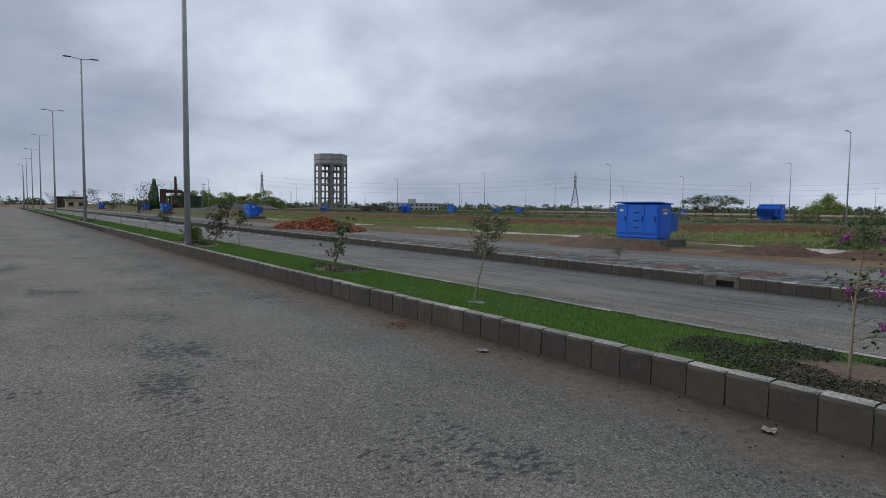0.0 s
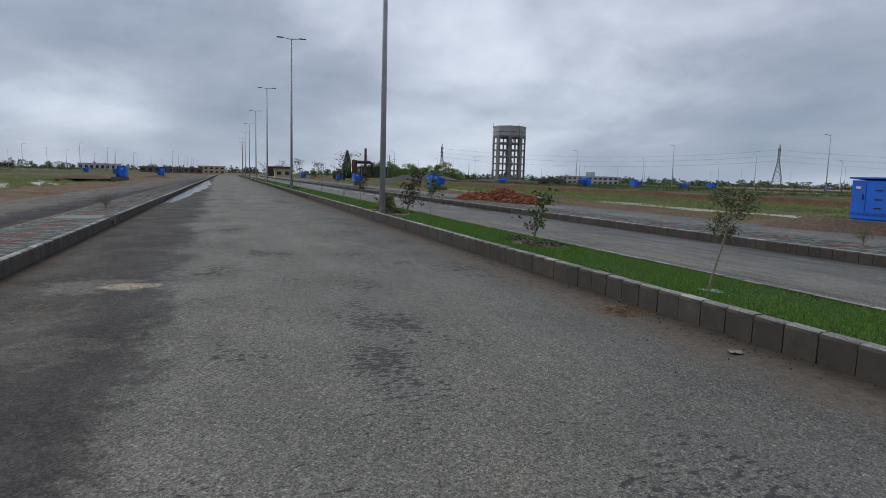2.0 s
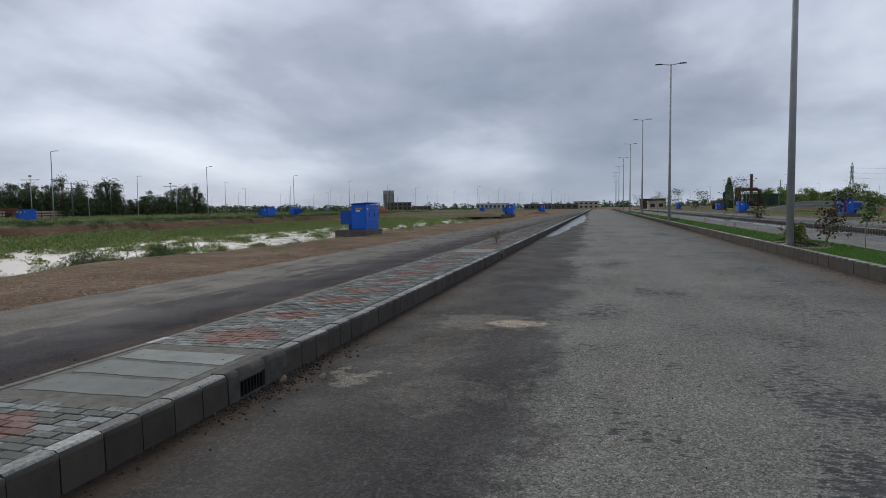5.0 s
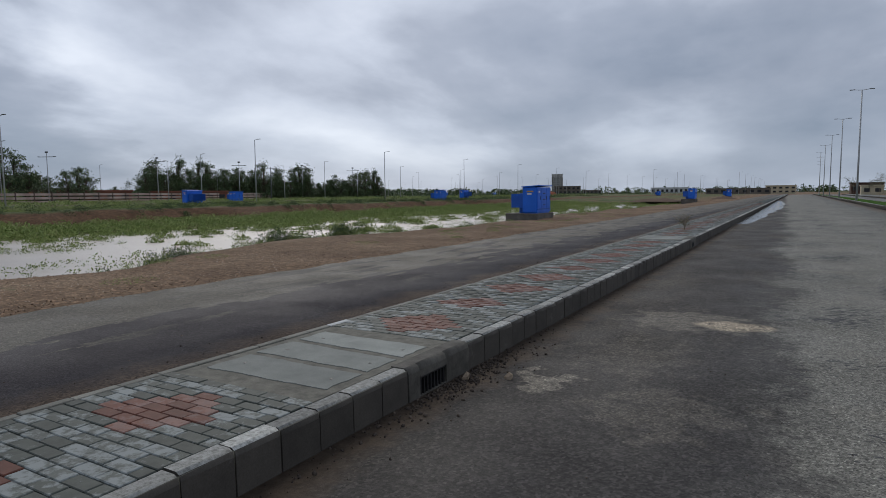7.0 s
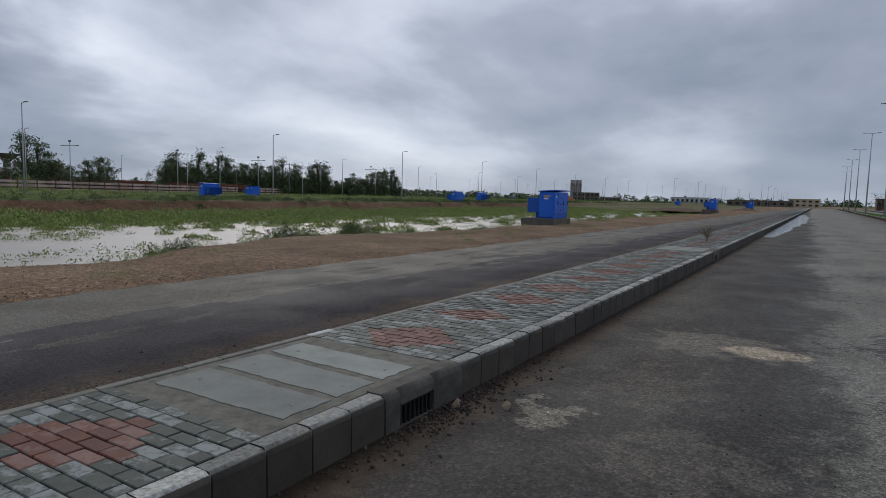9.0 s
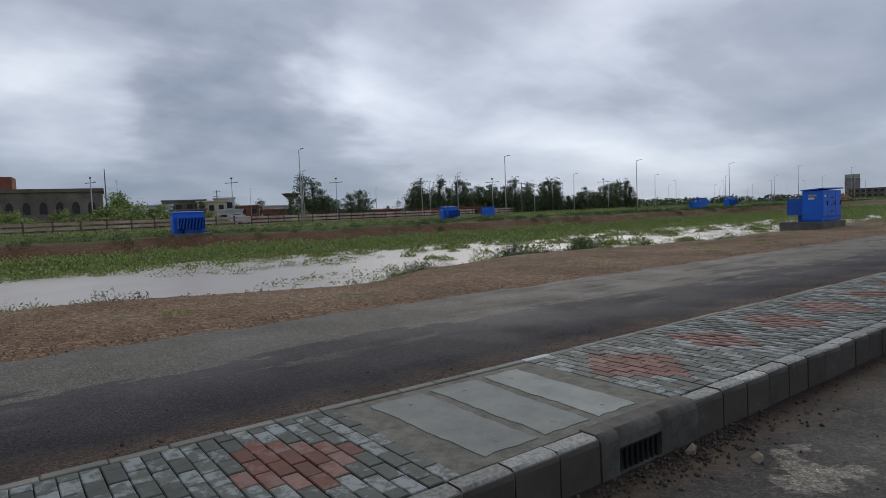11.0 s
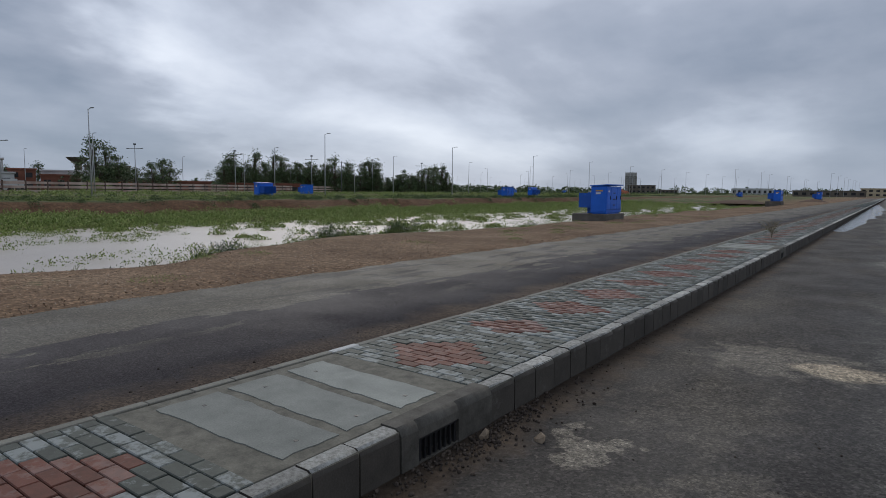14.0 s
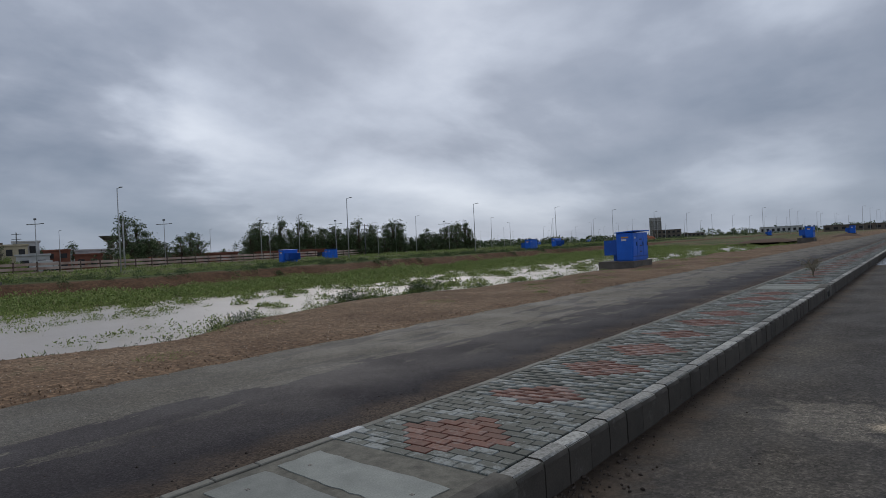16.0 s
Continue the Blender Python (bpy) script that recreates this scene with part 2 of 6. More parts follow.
def wheel_streaks(m, col):
    """Long damp streaks drawn along the carriageway by wheels."""
    f = m.ramp(m.noise(1.6, 7, 0.65, stretch=(2.4, 0.12, 1)), (0.46, 0.0), (0.6, 0.6))
    dry = m.ramp(m.noise(1.1, 5, 0.6, stretch=(3.0, 0.05, 1)), (0.6, 0.0), (0.68, 0.5))
    col = m.mix(f, col, m.mix(1.0, col, (0.52, 0.53, 0.55), "MULTIPLY"))
    return m.mix(dry, col, m.mix(1.0, col, (1.35, 1.33, 1.28), "MULTIPLY"))


ASPHALT_R = mat_asphalt("grey_asphalt", (0.275, 0.262, 0.228), (0.20, 0.193, 0.17), (0.29, 0.25, 0.195), (), wheel_streaks)


def service_wet(m, col):
    """The newer dark lane beside the footpath, meeting the older light lane in a ragged seam."""
    px, py, _ = m.xyz()
    w = m.math("MULTIPLY", m.math("SUBTRACT", m.noise(0.35, 4, 0.6, stretch=(1, 0.5, 1)), 0.5), 1.5)
    w = m.math("ADD", w, m.math("MULTIPLY", m.math("SUBTRACT", m.noise(2.4, 4, 0.55, 0.2, stretch=(1, 0.4, 1)), 0.5), 1.9))
    e = m.math("SUBTRACT", m.math("ADD", px, w), m.math("MULTIPLY", py, 0.03))
    f = m.ramp(m.math("MULTIPLY", m.math("ADD", e, 12.0), 0.125), (0.563, 0.0), (0.569, 1.0))
    worn = m.ramp(m.noise(1.9, 4, 0.58, 0.3, stretch=(1.4, 0.5, 1)), (0.575, 0.0), (0.583, 0.9))
    near_seam = m.ramp(m.math("MULTIPLY", m.math("ADD", e, 12.0), 0.125), (0.62, 1.0), (0.70, 0.0))
    dark_patch = m.ramp(m.noise(1.3, 4, 0.58, 0.3, stretch=(1.5, 0.45, 1)), (0.56, 0.0), (0.568, 0.85))
    f = m.math("MULTIPLY", f, m.math("SUBTRACT", 1.0, m.math("MULTIPLY", worn, near_seam)))
    dark = m.mix(1.0, m.ramp(m.noise(0.6, 5), (0.35, (0.043, 0.037, 0.04)), (0.7, (0.07, 0.062, 0.063))), m.ramp(m.voro(80, "Color"), (0.1, 0.6), (0.6, 1.0), (0.97, 1.8)), "MULTIPLY")
    col = m.mix(m.math("MAXIMUM", f, m.math("MULTIPLY", dark_patch, m.ramp(m.math("MULTIPLY", py, 0.02), (0.14, 0.0), (0.3, 1.0)))), col, dark)
    s = m.math("ADD", px, m.math("MULTIPLY", m.math("SUBTRACT", m.noise(1.3, 6, 0.6), 0.5), 1.1))
    near = m.ramp(m.math("ADD", s, 5.6), (0.1, 0.0), (0.6, 0.9))
    grit = m.mix(1.0, m.ramp(m.noise(0.5, 3), (0.35, (0.10, 0.07, 0.05)), (0.7, (0.21, 0.155, 0.11))), m.ramp(m.voro(60, "Color"), (0.1, 0.45), (0.95, 1.6)), "MULTIPLY")
    return m.mix(near, col, grit)


SERVICE_L = mat_asphalt("patched_asphalt", (0.165, 0.149, 0.12), (0.115, 0.106, 0.087), (0.175, 0.147, 0.109), (), service_wet)


def mat_ground():
    m = M("earth_and_scrub")
    px, py, _ = m.xyz()
    peb = m.mix(0.5, m.voro(42, "Color"), m.voro(17, "Color"))
    soil = m.mix(1.0, m.ramp(m.noise(0.35, 6, 0.65), (0.3, (0.14, 0.085, 0.050)), (0.5, (0.215, 0.138, 0.083)), (0.72, (0.30, 0.21, 0.135))), m.ramp(peb, (0.05, 0.3), (0.55, 0.95), (0.93, 2.2)), "MULTIPLY")
    green = m.ramp(m.noise(0.5, 6, 0.7), (0.3, (0.045, 0.072, 0.022)), (0.6, (0.09, 0.125, 0.038)), (0.8, (0.15, 0.155, 0.066)))
    far = m.ramp(m.math("MULTIPLY", m.math("ABSOLUTE", m.math("SUBTRACT", px, 4.0)), 0.02), (0.36, 0.0), (0.62, 0.9))
    patch = m.ramp(m.noise(0.16, 6, 0.7), (0.38, 0.0), (0.52, 1.0))
    tuft = m.ramp(m.noise(0.7, 6, 0.7), (0.62, 0.0), (0.68, 0.9))
    col = m.mix(m.math("MULTIPLY", far, patch), soil, green)
    col = m.mix(m.math("MULTIPLY", tuft, 0.6), col, green)
    nz = m.n.new("ShaderNodeSeparateXYZ")
    m.l.new(m.geo.outputs["Normal"], nz.inputs[0])
    raw = m.mix(1.0, m.ramp(m.noise(1.2, 6, 0.7), (0.3, (0.10, 0.05, 0.026)), (0.7, (0.19, 0.11, 0.06))), m.ramp(m.noise(3, 6, 0.75, stretch=(1, 1.5, 3)), (0.35, 0.55), (0.65, 1.3)), "MULTIPLY")
    col = m.mix(m.ramp(nz.outputs["Z"], (0.975, 1.0), (0.993, 0.0)), col, raw)
    m.bump(m.math("ADD", peb, m.noise(6, 6)), 1.0, 0.04)
    return m.done(col, 0.95, 0, 0.2)


GROUND = mat_ground()


def mat_concrete(name, a, b, scale=3.0, per="rand", stain=None):
    m = M(name)
    v = m.rand() if per == "rand" else m.island()
    col = m.ramp(m.noise(scale, 6, 0.65), (0.3, a), (0.7, b))
    col = m.mix(1.0, col, m.ramp(v, (0.0, 0.82), (1.0, 1.15)), "MULTIPLY")
    col = m.mix(1.0, col, m.ramp(m.noise(90, 3), (0.3, 0.85), (0.7, 1.12)), "MULTIPLY")
    if stain:
        col = stain(m, col)
    m.bump(m.noise(110, 4), 0.35, 0.003)
    return m.done(col, 0.85, 0, 0.3)


def kerb_pale_tops(m, col):
    """Pale speckled cement on the upward faces, scattered scuffs on the darker sides."""
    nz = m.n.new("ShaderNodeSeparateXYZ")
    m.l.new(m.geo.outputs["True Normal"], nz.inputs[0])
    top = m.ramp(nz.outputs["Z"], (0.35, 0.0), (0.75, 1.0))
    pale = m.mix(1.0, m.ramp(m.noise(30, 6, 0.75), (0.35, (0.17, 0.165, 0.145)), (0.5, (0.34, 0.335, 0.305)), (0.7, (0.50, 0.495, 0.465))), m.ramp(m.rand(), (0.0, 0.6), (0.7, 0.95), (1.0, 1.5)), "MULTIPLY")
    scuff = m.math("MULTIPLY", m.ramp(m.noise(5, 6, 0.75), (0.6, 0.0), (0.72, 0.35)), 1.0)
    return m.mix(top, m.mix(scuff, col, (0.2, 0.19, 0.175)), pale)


KERB = mat_concrete("dark_kerb_concrete", (0.056, 0.049, 0.041), (0.082, 0.072, 0.06), 4, stain=kerb_pale_tops)
KERB_FAR = mat_concrete("dark_kerb_concrete_joined", (0.056, 0.049, 0.041), (0.082, 0.072, 0.06), 4, "island", kerb_pale_tops)
SLAB = mat_concrete("smooth_cement", (0.20, 0.21, 0.19), (0.30, 0.31, 0.28), 3.5)
MORTAR = mat_concrete("rough_mortar", (0.085, 0.081, 0.066), (0.195, 0.185, 0.15), 9)
CONC = mat_concrete("grey_concrete", (0.19, 0.185, 0.175), (0.32, 0.315, 0.30), 0.6)
PLINTH = mat_concrete("dirty_plinth_concrete", (0.085, 0.075, 0.065), (0.16, 0.145, 0.125), 1.5)


def mat_paver(name, stops, per="rand", bloom=0.55):
    m = M(name)
    v = m.rand() if per == "rand" else m.island()
    col = m.ramp(v, *stops)
    col = m.mix(1.0, col, m.ramp(m.noise(14, 6, 0.7), (0.3, 0.75), (0.7, 1.25)), "MULTIPLY")
    eff = m.ramp(m.math("ADD", m.noise(13, 6, 0.65), m.math("MULTIPLY", v, 0.26)), (0.64, 0.0), (0.76, bloom))
    col = m.mix(eff, col, (0.34, 0.37, 0.365))
    m.bump(m.noise(120, 4), 0.3, 0.002)
    return m.done(col, 0.72, 0, 0.4)


PAV_G = ((0.0, (0.056, 0.062, 0.052)), (0.5, (0.08, 0.088, 0.074)), (1.0, (0.115, 0.124, 0.11)))
PAV_R = ((0.0, (0.095, 0.032, 0.019)), (0.6, (0.14, 0.046, 0.028)), (1.0, (0.18, 0.068, 0.043)))
PAVER = mat_paver("grey_paver", PAV_G)
PAVER_RED = mat_paver("red_paver", PAV_R, "rand", 0.16)
PAVER_FAR = mat_paver("grey_paver_joined", PAV_G, "island")
PAVER_RED_FAR = mat_paver("red_paver_joined", PAV_R, "island", 0.25)


def mat_plain(name, a, b, scale=4.0, rough=0.6, metal=0.0, spec=0.4, bump=0.1, bscale=40):
    m = M(name)
    col = m.ramp(m.noise(scale, 5, 0.6), (0.3, a), (0.7, b))
    if bump:
        m.bump(m.noise(bscale, 4), bump, 0.004)
    return m.done(col, rough, metal, spec)


BLUE = mat_plain("blue_enamel", (0.006, 0.11, 0.56), (0.009, 0.145, 0.70), 1.2, 0.45, 0, 0.4, 0.03)
BLUE_DK = mat_plain("blue_enamel_fins", (0.006, 0.075, 0.37), (0.008, 0.10, 0.47), 1.2, 0.5, 0, 0.4, 0.03)
BLACK = mat_plain("black_metal", (0.012, 0.012, 0.013), (0.025, 0.025, 0.026), 6, 0.5)
GALV = mat_plain("galvanised_steel", (0.36, 0.37, 0.375), (0.46, 0.47, 0.475), 2.0, 0.55, 0.25, 0.5, 0.02)
GALV_DK = mat_plain("weathered_steel", (0.10, 0.105, 0.11), (0.17, 0.175, 0.18), 2.0, 0.6, 0.3)
LABEL_Y = mat_plain("yellow_label", (0.55, 0.30, 0.04), (0.62, 0.36, 0.06), 8, 0.6)
LABEL_W = mat_plain("white_label", (0.60, 0.60, 0.58), (0.7, 0.7, 0.68), 8, 0.6)
WIRE = mat_plain("wire", (0.06, 0.06, 0.065), (0.09, 0.09, 0.095), 5, 0.6)


def mat_water(name, a, b, rough=0.12):
    m = M(name)
    col = m.ramp(m.noise(0.25, 5, 0.6), (0.3, a), (0.7, b))
    m.bump(m.noise(5.0, 4, 0.6, stretch=(1, 1.7, 1)), 0.25, 0.04)
    return m.done(col, rough, 0, 0.5)


POND = mat_water("silty_water", (0.40, 0.335, 0.275), (0.50, 0.435, 0.37), 0.3)
PUDDLE = mat_water("clear_rain_water", (0.17, 0.165, 0.155), (0.24, 0.235, 0.225), 0.05)


# ---- geometry helpers ----
def part(name, bm, material, parent=None, label=""):
    me = bpy.data.meshes.new(name)
    bm.to_mesh(me)
    bm.free()
    me.materials.append(material)
    ob = new(name, me)
    if parent is not None:
        ob.parent = parent
    if label:
        ob["label"] = label
    return ob


def empty(name, m, label, category, group="", kind=""):
    ob = new(name)
    ob.empty_display_size = 0.2
    ob.matrix_basis = m
    return tagged(ob, label, category, group, kind)


def add_box(bm, x0, x1, y0, y1, z0, z1, bevel=0.0):
    vs = [bm.verts.new(p) for p in ((x0, y0, z0), (x1, y0, z0), (x1, y1, z0), (x0, y1, z0), (x0, y0, z1), (x1, y0, z1), (x1, y1, z1), (x0, y1, z1))]
    fs = [bm.faces.new([vs[i] for i in f]) for f in ((3, 2, 1, 0), (4, 5, 6, 7), (0, 1, 5, 4), (1, 2, 6, 5), (2, 3, 7, 6), (3, 0, 4, 7))]
    if bevel:
        es = {e for f in fs for e in f.edges}
        bmesh.ops.bevel(bm, geom=list(es), offset=bevel, segments=1, affect="EDGES")
    return vs


def box_bm(x0, x1, y0, y1, z0, z1, bevel=0.0):
    bm = bmesh.new()
    add_box(bm, x0, x1, y0, y1, z0, z1, bevel)
    return bm


def add_tube(bm, pts, r0, r1, n=8, cap=True):
    pts = [Vector(p) for p in pts]
    rings = []
    for i, p in enumerate(pts):
        d = (pts[min(i + 1, len(pts) - 1)] - pts[max(i - 1, 0)]).normalized()
        side = d.cross(Vector((0, 0, 1)) if abs(d.z) < 0.95 else Vector((1, 0, 0))).normalized()
        top = side.cross(d)
        r = r0 + (r1 - r0) * i / (len(pts) - 1)
        rings.append([bm.verts.new(p + side * (r * math.cos(a)) + top * (r * math.sin(a))) for a in (math.tau * k / n for k in range(n))])
    for a, b in zip(rings, rings[1:]):
        for k in range(n):
            bm.faces.new((a[k], a[(k + 1) % n], b[(k + 1) % n], b[k])).smooth = n > 5
    if cap:
        bm.faces.new(rings[0][::-1])
        bm.faces.new(rings[-1])


def tube_bm(pts, r0, r1, n=8):
    bm = bmesh.new()
    add_tube(bm, pts, r0, r1, n)
    bmesh.ops.recalc_face_normals(bm, faces=bm.faces)
    return bm


def mesh_np(name, verts, faces, material, parent=None, smooth=False):
    """One mesh from arrays of corners and of equal-sided faces."""
    me = bpy.data.meshes.new(name)
    verts, faces = np.asarray(verts, np.float32), np.asarray(faces, np.int32)
    k = faces.shape[1]
    me.vertices.add(len(verts))
    me.vertices.foreach_set("co", verts.ravel())
    me.loops.add(faces.size)
    me.loops.foreach_set("vertex_index", faces.ravel())
    me.polygons.add(len(faces))
    me.polygons.foreach_set("loop_start", np.arange(0, faces.size, k, dtype=np.int32))
    me.update(calc_edges=True)
    me.validate()
    if smooth:
        me.polygons.foreach_set("use_smooth", np.ones(len(me.polygons), bool))
    me.materials.append(material)
    ob = new(name, me)
    if parent is not None:
        ob.parent = parent
    return ob


BOXF = np.array([(3, 2, 1, 0), (4, 5, 6, 7), (0, 1, 5, 4), (1, 2, 6, 5), (2, 3, 7, 6), (3, 0, 4, 7)])


def boxes_np(name, rows, material, parent=None):
    """Many boxes in one mesh: rows of x0 x1 y0 y1 z0 z1."""
    rows = np.asarray(rows, float)
    x0, x1, y0, y1, z0, z1 = rows.T
    v = np.stack([np.stack(c, -1) for c in ((x0, y0, z0), (x1, y0, z0), (x1, y1, z0), (x0, y1, z0), (x0, y0, z1), (x1, y0, z1), (x1, y1, z1), (x0, y1, z1))], 1)
    f = BOXF[None] + 8 * np.arange(len(rows))[:, None, None]
    return mesh_np(name, v.reshape(-1, 3), f.reshape(-1, 4), material, parent)


# ---- ground: one sheet to the horizon ----
KX, MX = -2.93, 5.43          # faces of the two kerbs of the near carriageway
RX = 14.35                    # kerb of the far carriageway
MZ = 0.14                     # road level beside the median
PATH_BACK, SERV_L = -4.64, -9.35
POND_Z = -0.70


def smooth01(a, b, v):
    t = np.clip((v - a) / (b - a), 0, 1)
    return t * t * (3 - 2 * t)


def wob(x, y, k=1.0, s=0.0):
    return np.sin(0.21 * k * y + s) * 0.6 + np.sin(0.47 * k * y + 1.7 + s) * 0.35 + np.sin(0.13 * k * x + 0.31 * k * y + 2 * s) * 0.3


def ground_z(x, y):
    x, y = np.asarray(x, float), np.asarray(y, float)
    z = np.full(np.broadcast(x, y).shape, 0.05)
    z = z + 0.05 * smooth01(-10, -14, x) * wob(x, y, 2.0)
    # the flooded hollow and the cut bank behind it
    near = -17.6 + (1.0 * wob(x, y, 1.0) + 0.5 * wob(x, y, 3.1, 1.0)) + 2.0 * smooth01(60, 110, y)
    hole = smooth01(near + 3.2, near - 1.2, x) * (1 - smooth01(-47.5, -50.0, x + 1.2 * wob(x, y, 1.5, 2.0)))
    hole = hole * (1 - smooth01(118, 150, y))
    isle = 0.12 * np.clip(np.sin(0.33 * x + 0.9) * np.sin(0.21 * y + 0.4) + 0.25 * np.sin(0.8 * x + 0.6 * y), 0, 1) * smooth01(-22, -30, x)
    z = z + hole * (POND_Z - 0.22 - 0.05 + isle + 0.35 * smooth01(-35, -40, x))
    z = z + 0.50 * smooth01(-48.0, -51.0, x) + 0.10 * wob(x, y, 0.7) * smooth01(-50, -54, x) * (1 - smooth01(-60, -70, x))
    # rough ground and hollow on the far side
    z = z + smooth01(24, 30, x) * 0.10 * wob(x, y, 1.3, 0.7) * (1 - smooth01(60, 90, x))
    dip = smooth01(30.0, 33.0, x + 0.8 * wob(x, y, 1.2)) * (1 - smooth01(52.5, 56.0, x + wob(x, y, 1.4, 1.0))) * (1 - smooth01(150, 190, y))
    z = z - dip * (0.62 - 0.42 * smooth01(37, 41, x + 1.5 * wob(x, y, 0.8, 3.0)))
    z = z + 0.62 * smooth01(52.5, 56, x)
    road = smooth01(SERV_L - 0.5, SERV_L + 0.2, x) * (1 - smooth01(22.3, 22.9, x))
    return z * (1 - road) - 0.10 * road


def axis(stops):
    out = []
    for a, b, step in stops:
        out += list(np.arange(a, b, step))
    return np.array(out + [stops[-1][1]])


GX = axis([(-3000, -600, 300), (-600, -160, 40), (-160, -60, 5), (-60, -9, 0.6), (-9, 22, 1.0), (22, 60, 0.6), (60, 160, 5), (160, 600, 40), (600, 3000, 300)])
GY = axis([(-1500, -200, 260), (-200, -40, 20), (-40, 70, 0.8), (70, 160, 2.0), (160, 400, 12), (400, 1000, 60), (1000, 4000, 300)])
gx, gy = np.meshgrid(GX, GY)
gz = ground_z(gx, gy)
idx = np.arange(gx.size).reshape(gx.shape)
gf = np.stack([idx[:-1, :-1], idx[:-1, 1:], idx[1:, 1:], idx[1:, :-1]], -1).reshape(-1, 4)
tagged(mesh_np("ground", np.stack([gx, gy, gz], -1).reshape(-1, 3), gf, GROUND, smooth=True), "brown stony soil with scrub, stretching to the horizon", "ground", kind="structure")


def strip(name, xs, zs, y0, y1, material, label, category, step=3.0, thick=0.25, ragged=0.0):
    """A paved strip along the road: cross-section xs, zs, with thickness; ragged: uneven outer edge."""
    ys = np.arange(y0, y1 + step, step)
    v, f, n = [], [], len(xs)
    rnd = np.random.RandomState(len(name))
    for y in ys:
        for k, (x, z) in enumerate(zip(xs, zs)):
            dx = ragged * (rnd.rand() - 0.5) if ragged and k == 0 else 0.0
            v.append((x + dx, y, z))
        v += [(xs[-1], y, zs[-1] - thick), (xs[0], y, zs[0] - thick)]
    m = n + 2
    for i in range(len(ys) - 1):
        for k in range(m):
            a, b = i * m + k, i * m + (k + 1) % m
            f.append((a, b, b + m, a + m))
    return tagged(mesh_np(name, v, f, material), label, category, kind="structure")


Y0, Y1 = -60.0, 290.0
strip("road_near", [KX - 0.1, -0.5, 2.5, MX + 0.1], [-0.001, 0.045, 0.095, MZ], Y0, Y1, ASPHALT, "worn grey asphalt carriageway with damp dark edge", "road")
strip("road_far", [7.0, 10.5, RX + 0.1], [MZ, 0.07, 0.0], Y0, Y1, ASPHALT_R, "pale grey asphalt carriageway beyond the planted median", "road")
strip("service_road_left", [SERV_L, -7.0, PATH_BACK - 0.02], [0.075, 0.11, 0.13], Y0, Y1, SERVICE_L, "patched asphalt service road, half dark, half light", "road", 0.5, 0.3, 0.28)
strip("service_road_right", [16.75, 19.5, 22.4], [0.13, 0.11, 0.09], Y0, Y1, ASPHALT_R, "grey asphalt service road with muddy edge", "road")

# ---- water ----
def flat_sheet(name, outline, z, material, label):
    bm = bmesh.new()
    bm.faces.new([bm.verts.new((x, y, z)) for x, y in outline])
    ob = part(name, bm, material)
    return tagged(ob, label, "water", kind="structure")


flat_sheet("water_pond", [(-50, -30), (-12, -30), (-12, 150), (-50, 150)], POND_Z, POND, "pale brown silty floodwater lying in the hollow")
flat_sheet("water_ditch", [(29, -5), (52, -5), (52, 120), (29, 120)], -0.33, POND, "pale brown floodwater in a ditch beyond the road")


def puddle(x0, x1, ya, yb, z, seed):
    rnd = random.Random(seed)
    n = 30
    left = [(x0 + 0.05, ya + (yb - ya) * k / n) for k in range(n + 1)]
    right = [(x0 + (x1 - x0) * (0.25 + 0.75 * math.sin(math.pi * (0.08 + 0.9 * k / n))) * rnd.uniform(0.7, 1.05), ya + (yb - ya) * k / n) for k in range(n + 1)]
    return [*left, *right[::-1]]


strip_p = puddle(KX, -1.25, 37, 120, 0, 3)
bm = bmesh.new()
bm.faces.new([bm.verts.new((x, y, 0.0035 + max(0, (x - KX)) * 0.0188)) for x, y in strip_p][::-1])
tagged(part("water_puddle", bm, PUDDLE), "rainwater puddle along the kerb", "water", kind="structure")

bm = bmesh.new()
bm.faces.new([bm.verts.new((2 * RX - 0.16 - (x - KX) * 1.9 - RX + 0.12, y, 0.004 + max(0, x - KX) * 1.9 * 0.0192)) for x, y in puddle(KX, -1.5, 32, 118, 0, 8)])
tagged(part("water_gutter", bm, PUDDLE), "long rainwater puddle along the far gutter", "water", kind="structure")

# ---- street lamps ----
def street_lamp(x, y, z, height, arms, group, label, lean=0.0):
    ob = empty("street_lamp", pose(x, y, z, 0, lean, 0), label, "street lamp", group)
    r = 0.115 if arms == 2 else 0.09
    part("base_plate", box_bm(-0.22, 0.22, -0.22, 0.22, 0, 0.03, 0.004), GALV, ob)
    part("pole", tube_bm([(0, 0, 0.02), (0, 0, height * 0.5), (0, 0, height)], r, r * 0.55, 8), GALV, ob)
    for s in ((-1, 1) if arms == 2 else (1,)):
        a = part("arm", tube_bm([(0, 0, height - 0.06), (s * 0.7, 0, height + 0.04)], 0.035, 0.03, 6), GALV, ob)
        bm = box_bm(s * 0.65 if s > 0 else -1.2, 1.2 if s > 0 else -0.65, -0.12, 0.12, height + 0.01, height + 0.08, 0.02)
        part("lamp_head", bm, GALV_DK, ob, "flat grey lamp head")
    return ob


